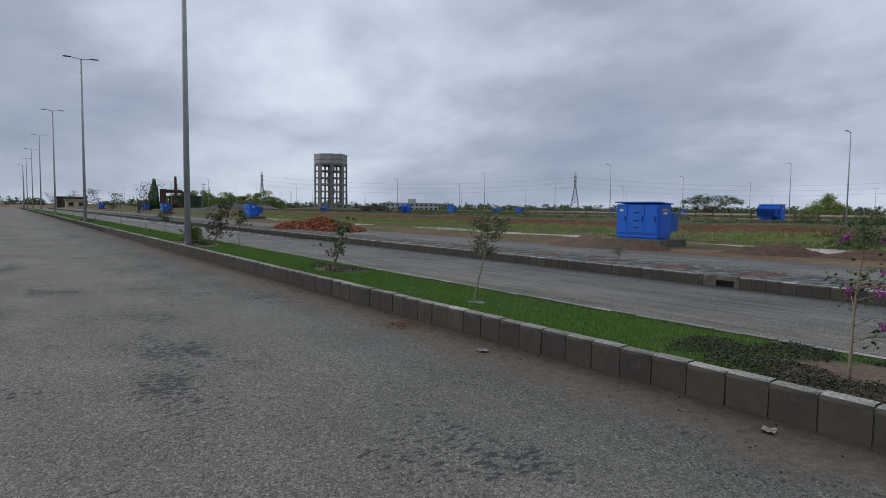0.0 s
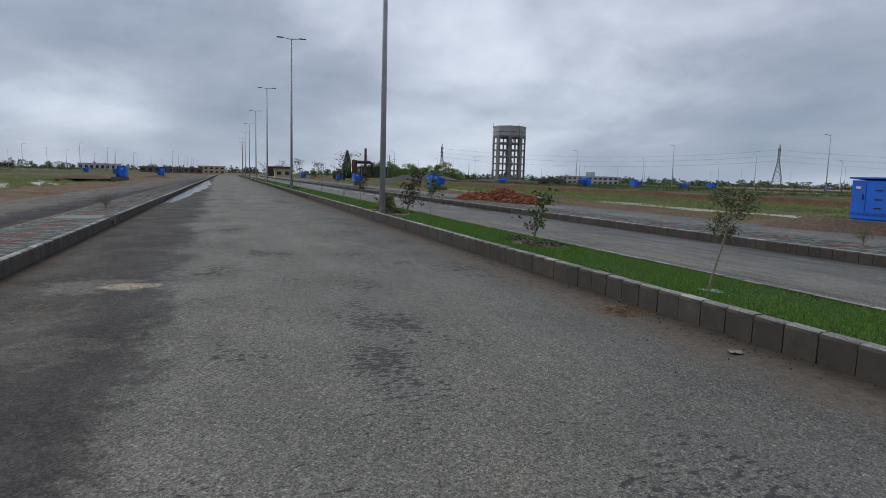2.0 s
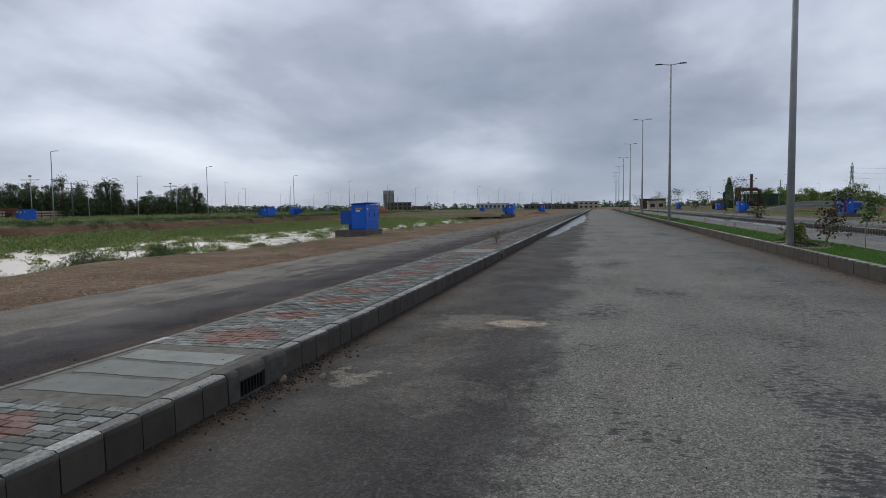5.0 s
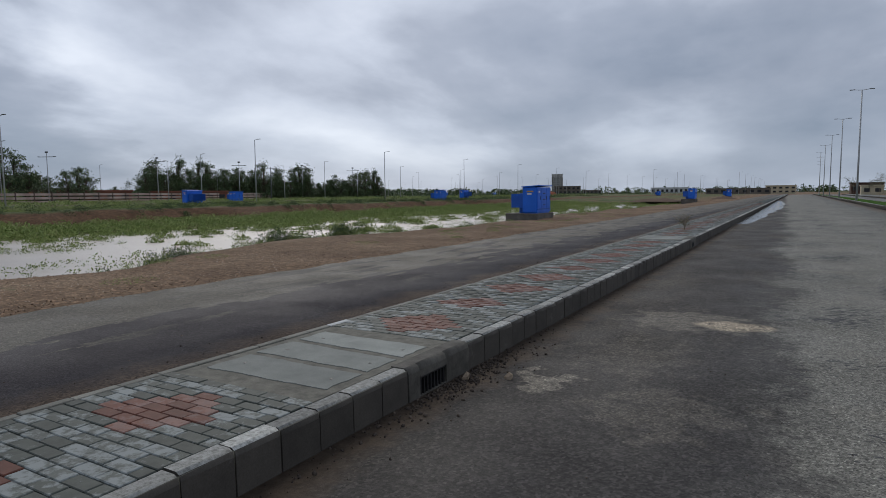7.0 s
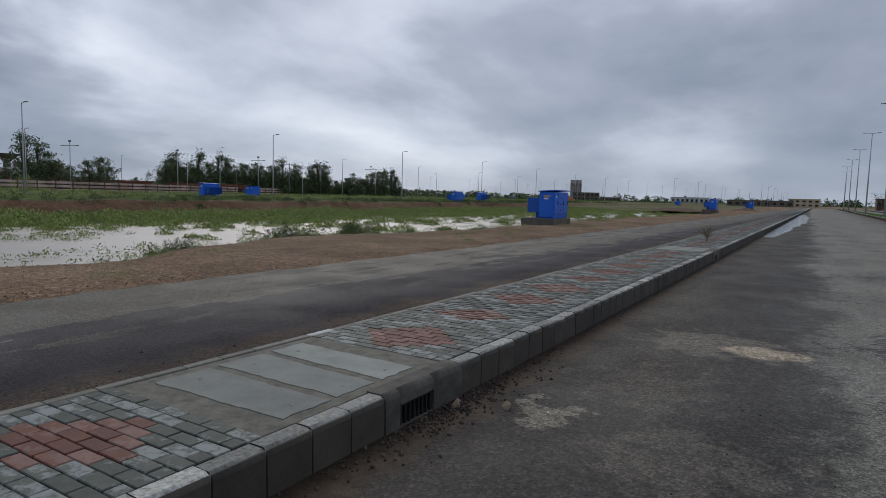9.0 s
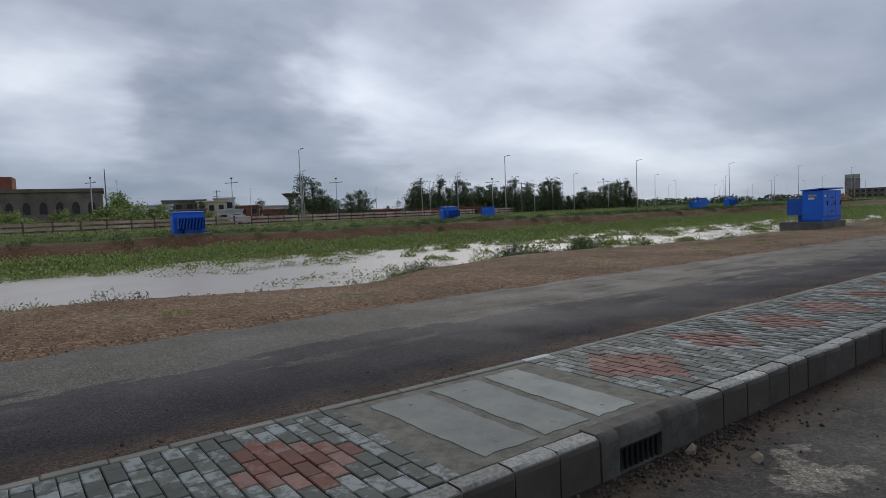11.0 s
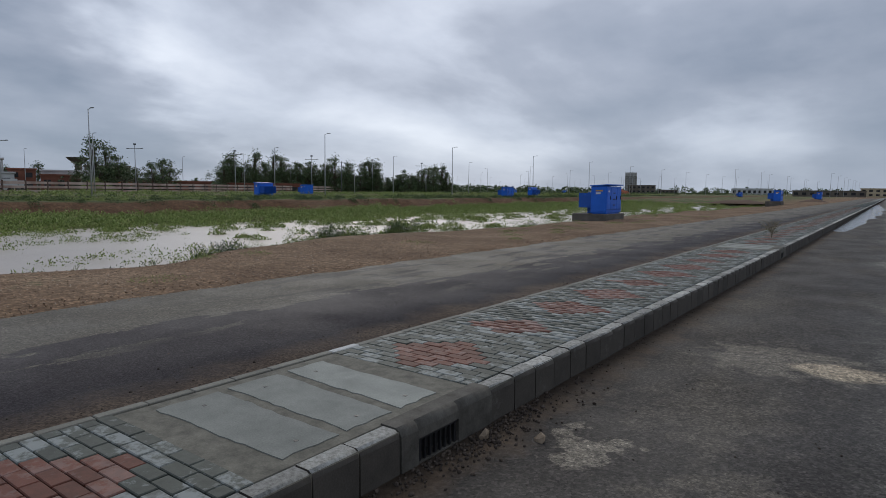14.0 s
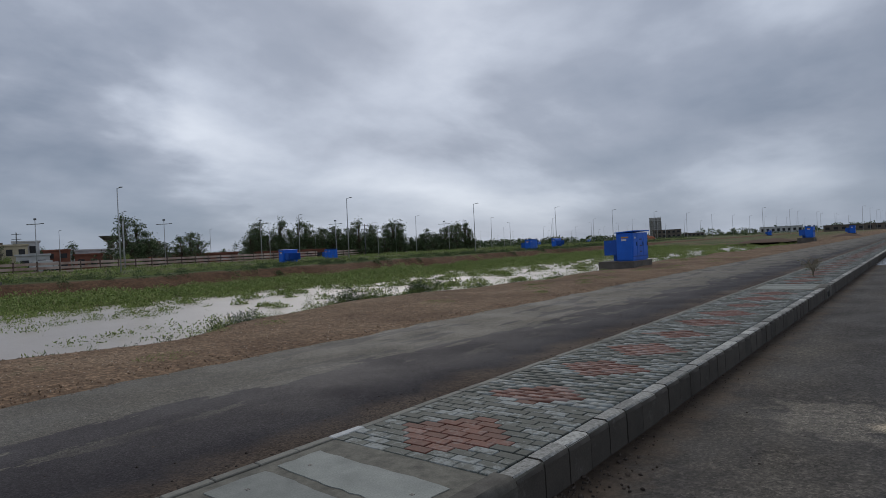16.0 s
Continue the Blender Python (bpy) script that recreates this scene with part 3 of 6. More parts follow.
LAMP_L = "tall galvanised street lamp with two arms on the median"
mast = street_lamp(5.75, 23.35, 0.42, 12.6, 2, "median street lamps", LAMP_L)
for k in (-1, *range(1, 10)):
    copy_thing(mast, pose(5.75 + (0.9 if k > 6 else 0) * (k - 6), 23.35 + 32.6 * k, 0.42))
side = street_lamp(-71.3, 35.5, 0.5, 9.5, 1, "side street lamps", "slim galvanised street lamp with one arm")
for x, y0, n, step, turn in ((-71.3, 2.3, 1, 33.7, 0), (-71.3, 69.5, 14, 33.6, 0), (-104, 50, 10, 36, 0), (-128, 24, 11, 36, 180), (-160, 60, 12, 38, 0), (-215, 180, 11, 42, 0), (-300, 260, 11, 48, 0), (-45, 240, 9, 36, 0), (-22, 300, 7, 40, 0)):
    for k in range(n):
        copy_thing(side, pose(x + 1.5 * math.sin(3.1 * k + x) * (x != -71.3), y0 + step * k, 0.5, 0, random.uniform(-0.8, 0.8), turn))
for x, y0, n, step in ((70, 27, 1, 30), (92, 73, 9, 38), (108, 50, 1, 40), (135, 42, 9, 44), (175, 90, 10, 46), (235, 80, 11, 50), (52, 200, 7, 38), (310, 150, 10, 60)):
    for k in range(n):
        copy_thing(side, pose(x + 1.5 * math.sin(2.7 * k + x), y0 + step * k, 0.6, 0, random.uniform(-0.8, 0.8), 180))


# ---- transformer kiosks ----
def kiosk():
    """Front towards -y, 2.35 m long, radiator at the back; its plinth is a separate thing."""
    L, W, H = 2.35, 0.98, 1.64
    ob = empty("transformer_kiosk", pose(0, 0, 0), "bright blue steel transformer kiosk with louvred radiator", "transformer", "blue kiosks")
    bm = box_bm(-L / 2, L / 2, -W / 2, W / 2, 0.06, H, 0.012)
    add_box(bm, -L / 2 + 0.08, L / 2 - 0.08, -W / 2 + 0.06, W / 2 - 0.06, 0, 0.06)
    part("cabinet", bm, BLUE, ob)
    bm = bmesh.new()
    vs = add_box(bm, -L / 2 - 0.07, L / 2 + 0.07, -W / 2 - 0.1, W / 2 + 0.07, H + 0.002, H + 0.06)
    for v in vs:
        if v.co.y < 0:
            v.co.z += 0.07
    part("roof", bm, BLUE, ob)
    for x0, x1 in ((-L / 2 + 0.06, -0.55), (-0.52, 0.42), (0.45, L / 2 - 0.06)):
        d = part("door", box_bm(x0, x1, -W / 2 - 0.022, -W / 2 + 0.001, 0.30, H - 0.08, 0.006), BLUE, ob)
        part("handle", box_bm(x1 - 0.12, x1 - 0.08, -W / 2 - 0.06, -W / 2 - 0.02, 0.85, 1.08, 0.006), BLACK, d, "black door handle")
    for z in (0.5, 0.85, 1.22):
        part("hinge", box_bm(-0.16, 0.14, -W / 2 - 0.04, -W / 2 - 0.021, z, z + 0.05), BLACK, ob, "black louvre hinge")
    part("skirt", box_bm(-L / 2 + 0.02, L / 2 - 0.02, -W / 2 - 0.03, -W / 2, 0.24, 0.29), BLUE_DK, ob)
    for x in (-L / 2 + 0.2,):
        part("notice", box_bm(x, x + 0.2, -W / 2 - 0.028, -W / 2 - 0.021, 1.3, 1.4), LABEL_W, ob, "small white notice plate")
    for s in (-1, 1):
        e = part("end_door", box_bm(*sorted((s * (L / 2 + 0.02), s * (L / 2))), -W / 2 + 0.08, W / 2 - 0.08, 0.15, H - 0.12, 0.005), BLUE, ob)
        part("notice", box_bm(*sorted((s * (L / 2 + 0.026), s * (L / 2 + 0.02))), -0.24, 0.2, H - 0.3, H - 0.22), LABEL_Y, e, "yellow warning plate")
        part("notice", box_bm(*sorted((s * (L / 2 + 0.026), s * (L / 2 + 0.02))), -0.12, 0.18, H - 0.46, H - 0.36), LABEL_W, e, "white plate")
    rad = part("radiator", box_bm(-0.95, 0.95, W / 2, W / 2 + 0.3, 0.3, 1.28, 0.02), BLUE_DK, ob, "finned blue radiator")
    fin = part("fin", box_bm(-0.018, 0.018, W / 2 + 0.02, W / 2 + 0.85, 0.36, 1.24), BLUE_DK, rad)
    fin.location.x = -0.98
    for k in range(1, 19):
        o = new("fin", fin.data)
        o.parent, o.location = rad, (-0.98 + 1.96 * k / 18, 0, 0)
    for z in (0.42, 1.16):
        part("header_pipe", tube_bm([(-1.02, W / 2 + 0.45, z), (1.02, W / 2 + 0.45, z)], 0.05, 0.05, 6), BLUE, rad)
    part("foot", box_bm(-0.5, 0.5, W / 2 + 0.05, W / 2 + 0.5, 0.0, 0.36, 0.01), BLUE_DK, ob)
    return ob


def plinth():
    ob = empty("plinth", pose(0, 0, 0), "dirty concrete plinth under a blue kiosk", "plinth", "kiosk plinths")
    bm = box_bm(-1.45, 1.45, -0.62, 1.55, -0.6, 0.45, 0.02)
    part("block", bm, PLINTH, ob)
    return ob


KIOSK, SLABP = kiosk(), plinth()


def place_kiosk(x, y, z, turn, first=False):
    """z: the plinth's top."""
    size = Matrix.Scale(1.03 if 20 < x < 30 and y < 30 else 1.0, 4)
    m = pose(x, y, z, 0, 0, turn) @ size
    p = pose(x, y, z - 0.45, 0, 0, turn)
    if first:
        KIOSK.matrix_basis, SLABP.matrix_basis = m, p
    else:
        copy_thing(KIOSK, m), copy_thing(SLABP, p)


place_kiosk(-14.85, 40.7, 0.34, 90, True)
for x, y, z, turn in ((-15.2, 112, 0.45, 90), (-14.8, 172, 0.4, 90), (-52.2, 17.35, 0.76, -90), (-69, 56.4, 0.66, -90), (-90, 82, 0.65, 90),
                      (-52.5, 92.8, 0.55, 90), (-63, 121, 0.7, -90), (-140, 300, 0.3, 90), (-48, 260, 0.3, 90), (-130, 230, 0.4, 90), (-175, 330, 0.4, 90),
                      (26.3, 19.3, 0.42, -90), (27.5, 82, 0.42, -90), (26, 128, 0.4, -90), (33, 190, 0.4, -90), (28, 240, 0.4, -90), (72, 113, 0.85, 90),
                      (100, 134, 0.85, -90), (69, 33.5, 0.95, 90), (140, 150, 0.4, -90), (165, 190, 0.4, 90), (210, 240, 0.3, -90), (180, 115, 0.4, -90), (75, 160, 0.3, 90), (240, 190, 0.3, 90)):
    place_kiosk(x, y, z, turn)

# ---- kerbs, block by block ----
def kerb_bm(pitch, h0, h1, depth=0.13):
    """One kerb block: face at x = 0, body towards -x, rounded front arris, a rough chip here and there."""
    g = 0.006
    prof = [(0.004, h0), (0, h1 - 0.045), (-0.012, h1 - 0.014), (-0.034, h1), (-depth, h1), (-depth, h0)]
    bm = bmesh.new()
    a = [bm.verts.new((x, g, z)) for x, z in prof]
    b = [bm.verts.new((x, pitch - g, z)) for x, z in prof]
    bm.faces.new(a)
    bm.faces.new(b[::-1])
    for k in range(6):
        bm.faces.new((a[k], b[k], b[(k + 1) % 6], a[(k + 1) % 6])).smooth = k in (1, 2)
    bmesh.ops.recalc_face_normals(bm, faces=bm.faces)
    return bm


def kerb_run(name, x, sgn, pitch, h0, h1, y0, ya, yb, y1, label, skip=()):
    """Blocks from ya to yb are objects; the rest of the run is joined. sgn: the side the body lies on. skip: gaps for inlets."""
    kerb = empty(name, pose(0, 0, 0), label, "kerb", kind="structure")
    turn = 0 if sgn < 0 else 180
    rnd = random.Random(int(x * 100))
    me = bpy.data.meshes.new("kerb_block")
    bm = kerb_bm(pitch, h0, h1)
    bm.to_mesh(me)
    me.materials.append(KERB)
    pv = np.array([v.co[:] for v in bm.verts])
    bm.free()
    n0, n1 = round((ya - y0) / pitch), round((yb - y0) / pitch)
    rest_v, rest_f = [], []
    for k in range(round((y1 - y0) / pitch)):
        y = y0 + k * pitch
        if any(a - pitch * 0.6 < y < b - pitch * 0.4 for a, b in skip):
            continue
        off = (rnd.uniform(-0.004, 0.004), rnd.uniform(-0.005, 0.004), rnd.uniform(-0.6, 0.6))
        if n0 <= k < n1:
            ob = new("kerb_block", me)
            ob.parent = kerb
            ob.matrix_basis = pose(x + off[0], y + (pitch if turn else 0), off[1], 0, 0, turn + off[2])
        else:
            v = pv.copy()
            if turn:
                v[:, 0] *= -1
            v[:, 0] += x + off[0]
            v[:, 1] += y
            v[:, 2] += off[1]
            rest_v.append(v)
    if rest_v:
        f4, nb = [], len(pv)
        quads = [(k, (k + 1) % 6, (k + 1) % 6 + 6, k + 6) for k in range(6)]
        quads += [(0, 1, 4, 5), (1, 2, 3, 4), (6, 11, 10, 7), (7, 10, 9, 8)]
        for i in range(len(rest_v)):
            f4 += [tuple(q + i * nb for q in f) for f in quads]
        ob = mesh_np("kerb_blocks", np.concatenate(rest_v), f4, KERB_FAR, kerb)
        ob["kind"] = "stuff"
    # mortar bed showing in the joints
    segs, y = [], y0
    for a, b in sorted(skip):
        segs.append((y, a))
        y = b
    segs.append((y, y1))
    xs = sorted((x + sgn * 0.012, x + sgn * 0.125))
    boxes_np("mortar_bed", [(xs[0], xs[1], a, b, h0, h1 - 0.014) for a, b in segs], MORTAR, kerb)
    return kerb


KT = 0.268
INLETS = [(7.455, 8.46), (22.195, 23.2)]
kerb_run("kerb_left", KX, -1, 0.335, -0.12, KT, -20.015, -3, 40, 288, "dark concrete kerb blocks with pale tops", INLETS)
kerb_run("kerb_median_near", MX, 1, 0.366, 0.0, 0.435, -20.04, -3, 42, 270, "dark concrete kerb blocks edging the planted median")
kerb_run("kerb_median_far", 7.28, -1, 0.366, 0.0, 0.43, -20.0, 0, 14, 270, "concrete kerb blocks on the far edge of the median")
kerb_run("kerb_right", RX, 1, 0.33, -0.12, 0.268, -20.0, 2, 30, 270, "dark concrete kerb blocks along the far footpath", [(8.0, 8.9)])


INLET = mat_concrete("cast_inlet_concrete", (0.06, 0.054, 0.045), (0.15, 0.14, 0.12), 6)


def kerb_inlet(x, ya, yb, sgn, h1, mouth=(0.36, 0.86)):
    """A cast drain inlet in the kerb with a barred mouth."""
    ob = empty("drain_inlet", pose(x, ya, 0, 0, 0, 0 if sgn < 0 else 180) if sgn < 0 else pose(x, yb, 0, 0, 0, 180), "cast concrete drain inlet with rusty barred mouth in the kerb", "drain inlet", "drain inlets")
    L = yb - ya
    a, b = mouth[0] * L, mouth[1] * L
    bm = bmesh.new()
    prof = [(0.010, -0.1), (0.006, h1 - 0.05), (-0.012, h1 - 0.012), (-0.04, h1 + 0.004), (-0.16, h1 + 0.004)]
    low = [(x, max(z, 0.165)) for x, z in prof]
    for y0, y1, pr in ((0.006, a, prof), (a, b, low), (b, L - 0.006, prof)):
        shape = [*pr, (-0.16, pr[0][1])]
        va, vb = [bm.verts.new((x, y0, z)) for x, z in shape], [bm.verts.new((x, y1, z)) for x, z in shape]
        bm.faces.new(va), bm.faces.new(vb[::-1])
        for k in range(6):
            bm.faces.new((va[k], vb[k], vb[(k + 1) % 6], va[(k + 1) % 6])).smooth = k in (1, 2)
    add_box(bm, -0.16, -0.09, a, b, -0.1, 0.166)
    add_box(bm, -0.16, 0.006, a, b, -0.1, 0.012)
    bmesh.ops.recalc_face_normals(bm, faces=bm.faces)
    part("surround", bm, INLET, ob, "weathered cast concrete surround")
    # black sheet on the recess's back wall, in place of the drain's shade
    part("mouth", box_bm(-0.0895, -0.085, a, b, 0.012, 0.165), BLACK, ob, "black sheet painted in for the shade behind the bars")
    g = part("grating", box_bm(-0.02, -0.004, a, b, 0.145, 0.163), BLACK, ob, "rusty black grating")
    for k in range(8):
        y = a + (b - a) * (k + 0.5) / 8
        part("bar", box_bm(-0.022, -0.004, y - 0.008, y + 0.008, 0.012, 0.146), BLACK, g)
    return ob


kerb_inlet(KX, 7.455, 8.46, -1, KT, (0.165, 0.585))
kerb_inlet(KX, 22.195, 23.2, -1, KT, (0.165, 0.585))
kerb_inlet(RX, 8.0, 8.9, 1, 0.268)

# ---- footpath beside the near carriageway ----
XA, XB = -4.50, KX - 0.135
strip("footpath_bed_left", [-4.52, XB + 0.004], [0.232, 0.232], Y0, Y1, MORTAR, "sandy bed under the footpath", "pavement", 6, 0.3)
back = empty("edging_left", pose(0, 0, 0), "pale concrete edging along the back of the footpath", "edging", kind="structure")
EDGE = mat_concrete("pale_edging", (0.16, 0.155, 0.13), (0.25, 0.24, 0.205), 3)
me_edge = bpy.data.meshes.new("edging_stone")
bm = box_bm(-0.075, 0, 0.003, 0.322, -0.15, KT - 0.004, 0.006)
bm.to_mesh(me_edge), bm.free()
me_edge.materials.append(EDGE)
WHITE = mat_concrete("white_edging", (0.5, 0.5, 0.48), (0.62, 0.62, 0.6), 3)
me_white = me_edge.copy()
me_white.materials.clear()
me_white.materials.append(WHITE)
for k in range(-26, 115):
    y = 8.42 + 0.325 * k
    ob = new("edging_stone", me_white if k == 0 else me_edge)
    ob.parent = back
    ob.matrix_basis = pose(-4.52 + random.uniform(-0.004, 0.004), y, random.uniform(-0.004, 0.004))
boxes_np("edging_far", [(-4.595, -4.52, 45.7, 288, -0.02, KT - 0.006)], EDGE, back)

slabs = empty("drain_cover_left", pose(0, 0, 0), "smooth grey cement cover slabs set in rough mortar", "drain cover", "drain covers")


def cover_slabs(root, y0):
    part("mortar", box_bm(XA + 0.01, XB - 0.012, y0 - 0.31, y0 + 1.62, 0.10, KT - 0.006, 0.008), MORTAR, root, "rough cracked mortar surround")
    for k, (a, b) in enumerate(((0.0, 0.40), (0.485, 0.865), (0.955, 1.34))):
        bm = bmesh.new()
        rj = random.Random(k + int(y0))
        sa, sb = ((-0.03, 0.02), (0.02, 0.06), (0.06, 0.03))[k]
        rim = [(-4.38 + 1.2 * u / 16, y0 + a + sa * (1 - u / 16)) for u in range(16)] + [(-3.18, y0 + a + (b - a) * u / 5) for u in range(5)]
        rim += [(-3.18 - 1.2 * u / 16, y0 + b + sb * u / 16) for u in range(16)] + [(-4.38, y0 + b + sb - (b + sb - a - sa) * u / 5) for u in range(5)]
        rim = [(px + rj.uniform(-0.012, 0.012), py + rj.uniform(-0.009, 0.009) + 0.005 * math.sin(9 * px + k)) for px, py in rim]
        top = bm.faces.new([bm.verts.new((px, py, KT - 0.001)) for px, py in rim])
        ext = bmesh.ops.extrude_face_region(bm, geom=[top])
        for g in ext["geom"]:
            if isinstance(g, bmesh.types.BMVert):
                g.co.z -= 0.08
        bmesh.ops.recalc_face_normals(bm, faces=bm.faces)
        s = part("cover_slab", bm, SLAB, root, "smooth pale grey cement slab")
        # solid black plugs, their colour standing in for the shade inside the holes
        for x in (-4.2, -3.3):
            part("lifting_hole", box_bm(x - 0.012, x + 0.012, y0 + (a + b) / 2 - 0.012, y0 + (a + b) / 2 + 0.012, KT - 0.02, KT + 0.0005), BLACK, s)


cover_slabs(slabs, 6.79)
far_slabs = empty("drain_cover_left", pose(0, 0, 0), "smooth grey cement cover slabs set in rough mortar", "drain cover", "drain covers")
cover_slabs(far_slabs, 21.9)


def is_red(x, y):
    for c in ([5.97 - 1.3 * k for k in range(12)] if y < 7.5 else [8.98 + 1.3 * k for k in range(200)]):
        if abs(y - c) < 0.5:
            return abs(x + 3.80) / 0.50 + abs(y - c) / 0.46 < 1.0
    return False


PW, PL = 0.1025, (XB - 0.008 - XA) / 7
me_full, me_half = {}, {}
for key, mat in (("g", PAVER), ("r", PAVER_RED)):
    for store, w in ((me_full, PL), (me_half, PL / 2)):
        me = bpy.data.meshes.new("paver")
        bm = box_bm(-w / 2 + 0.0035, w / 2 - 0.0035, -PW / 2 + 0.003, PW / 2 - 0.003, -0.06, 0, 0.005)
        bm.to_mesh(me), bm.free()
        me.materials.append(mat)
        store[key] = me
pave = empty("pavement_left", pose(0, 0, 0), "grey brick pavers with red diamonds and white bloom", "pavement", kind="structure")
joined = {"g": [], "r": []}
rnd = random.Random(5)
for c in range(-75, 780):
    y = 4.35 + PW * c
    if 6.53 < y < 8.45 or 21.6 < y < 23.55:
        continue
    cells = [(XA + PL * (k + 0.5), PL) for k in range(7)] if c % 2 else [(XA + PL * 0.25, PL / 2), *((XA + PL * (k + 1), PL) for k in range(6)), (XA + PL * 6.75, PL / 2)]
    for x, w in cells:
        key = "r" if is_red(x, y) and w == PL else "g"
        z = KT + rnd.uniform(-0.0035, 0.0025)
        if 4.3 < y < 10.0:
            ob = new("paver", (me_full if w == PL else me_half)[key])
            ob.parent = pave
            ob.matrix_basis = pose(x, y, z, rnd.uniform(-0.5, 0.5), rnd.uniform(-0.5, 0.5), rnd.uniform(-0.4, 0.4))
        else:
            joined[key].append((x - w / 2 + 0.0035, x + w / 2 - 0.0035, y - PW / 2 + 0.003, y + PW / 2 - 0.003, z - 0.06, z))
for key, mat in (("g", PAVER_FAR), ("r", PAVER_RED_FAR)):
    boxes_np("far_pavers", joined[key], mat, pave)["kind"] = "stuff"
boxes_np("far_pavers", [(XA, XB - 0.01, 84.3, 288, 0.2, KT - 0.003)], PAVER_FAR, pave)["kind"] = "stuff"

# the far footpath beyond the second carriageway
boxes_np("footpath_bed_right", [(RX + 0.132, 16.7, -20, 270, 0.0, 0.24)], MORTAR)
tagged(bpy.data.objects["footpath_bed_right"], "sandy bed under the far footpath", "pavement", kind="structure")
pave_r = empty("pavement_right", pose(0, 0, 0), "grey brick pavers with faded red diamonds", "pavement", kind="structure")
rows = {"g": [], "r": []}
for c in range(0, 330):
    y = 1.0 + 0.2 * c
    for k in range(11):
        x = RX + 0.14 + 0.205 * k
        dd = abs((y - 2.0) % 2.4 - 1.2)
        key = "r" if abs(x - 15.5) / 0.7 + dd / 0.7 < 1 else "g"
        rows[key].append((x + 0.003, x + 0.202, y + 0.003, y + 0.197, 0.2, 0.262 + rnd.uniform(-0.004, 0.004)))
for key, mat in (("g", PAVER_FAR), ("r", PAVER_RED_FAR)):
    boxes_np("far_pavers", rows[key], mat, pave_r)["kind"] = "stuff"
boxes_np("far_pavers", [(RX + 0.14, 16.68, 67.2, 270, 0.2, 0.258), (RX + 0.14, 16.68, -20, 0.9, 0.2, 0.258)], PAVER_FAR, pave_r)["kind"] = "stuff"
boxes_np("edging_right", [(16.69, 16.765, -20, 270, 0, 0.262)], EDGE)
tagged(bpy.data.objects["edging_right"], "concrete edging along the back of the far footpath", "edging", kind="structure")

# ---- median: soil, turf and plants ----
def mat_turf():
    m = M("turf_soil")
    col = m.ramp(m.noise(2.2, 6, 0.7), (0.3, (0.03, 0.062, 0.014)), (0.6, (0.05, 0.10, 0.02)), (0.78, (0.10, 0.085, 0.04)))
    px, py, _ = m.xyz()
    for x, y, rx, ry in ((6.2, 2.5, 0.8, 0.9), (6.5, 12.9, 0.55, 1.0), (6.0, 23.4, 0.8, 2.2)):
        col = m.mix(m.blob(x, y, rx, ry, 0.25), col, m.ramp(m.noise(20, 5), (0.3, (0.12, 0.085, 0.058)), (0.7, (0.22, 0.165, 0.12))))
    m.bump(m.noise(40, 5), 0.9, 0.02)
    return m.done(col, 0.95, 0, 0.2)


def mat_leaf(name, *stops, rough=0.5, spec=0.4):
    m = M(name)
    col = m.ramp(m.island(), *stops)
    m.b.inputs["Subsurface Weight"].default_value = 0.0
    return m.done(col, rough, 0, spec)


TURF = mat_turf()
strip("median_soil", [MX + 0.128, 6.0, 6.7, 7.155], [0.405, 0.425, 0.425, 0.40], -20, 270, TURF, "soil of the median under turf", "soil", 0.8, 0.3)
GRASS = mat_leaf("grass_blade", (0.0, (0.032, 0.10, 0.010)), (0.5, (0.10, 0.235, 0.022)), (0.9, (0.20, 0.36, 0.055)), (1.0, (0.27, 0.26, 0.09)), rough=0.55)
BARE = ((6.2, 2.5, 0.85, 1.0), (6.5, 12.9, 0.5, 0.95), (6.0, 23.4, 0.75, 2.1))


def grass_blades(y0, y1, density, h, w, seed):
    r = np.random.RandomState(seed)
    n = int((y1 - y0) * 1.6 * density)
    x, y = r.uniform(MX + 0.12, 7.16, n), r.uniform(y0, y1, n)
    keep = np.ones(n, bool)
    for bx, by, rx, ry in BARE:
        keep &= ((x - bx) / rx) ** 2 + ((y - by) / ry) ** 2 > 0.75 + 0.4 * r.rand(n)
    keep &= (np.sin(3.1 * x + 1.3 * y) + np.sin(1.1 * x - 2.3 * y + 1) + 3.0 * r.rand(n)) > 0.15
    x, y = x[keep], y[keep]
    n = len(x)
    z = 0.40 + 0.02 * np.sin((x - MX) / 1.75 * math.pi)
    a, hh = r.uniform(0, math.tau, n), h * r.uniform(0.5, 1.25, n)
    ww = w * r.uniform(0.7, 1.3, n)
    dx, dy = np.cos(a) * ww, np.sin(a) * ww
    lx, ly = r.normal(0, 0.35, n) * hh, r.normal(0, 0.35, n) * hh
    v = np.stack([np.stack([x - dx, y - dy, z - 0.01], -1), np.stack([x + dx, y + dy, z - 0.01], -1), np.stack([x + lx, y + ly, z + hh], -1)], 1).reshape(-1, 3)
    return v, np.arange(len(v)).reshape(-1, 3)


parts_v, parts_f, base = [], [], 0
for y0, y1, den, h, w in ((-2, 5, 9000, 0.032, 0.003), (5, 11, 6000, 0.036, 0.004), (11, 22, 2600, 0.045, 0.008), (22, 50, 650, 0.07, 0.014), (50, 140, 110, 0.09, 0.03)):
    v, f = grass_blades(y0, y1, den, h, w, int(y0) + 50)
    parts_v.append(v), parts_f.append(f + base)
    base += len(v)
tagged(mesh_np("lawn_grass", np.concatenate(parts_v), np.concatenate(parts_f), GRASS), "bright green mown grass on the median", "grass", kind="stuff")


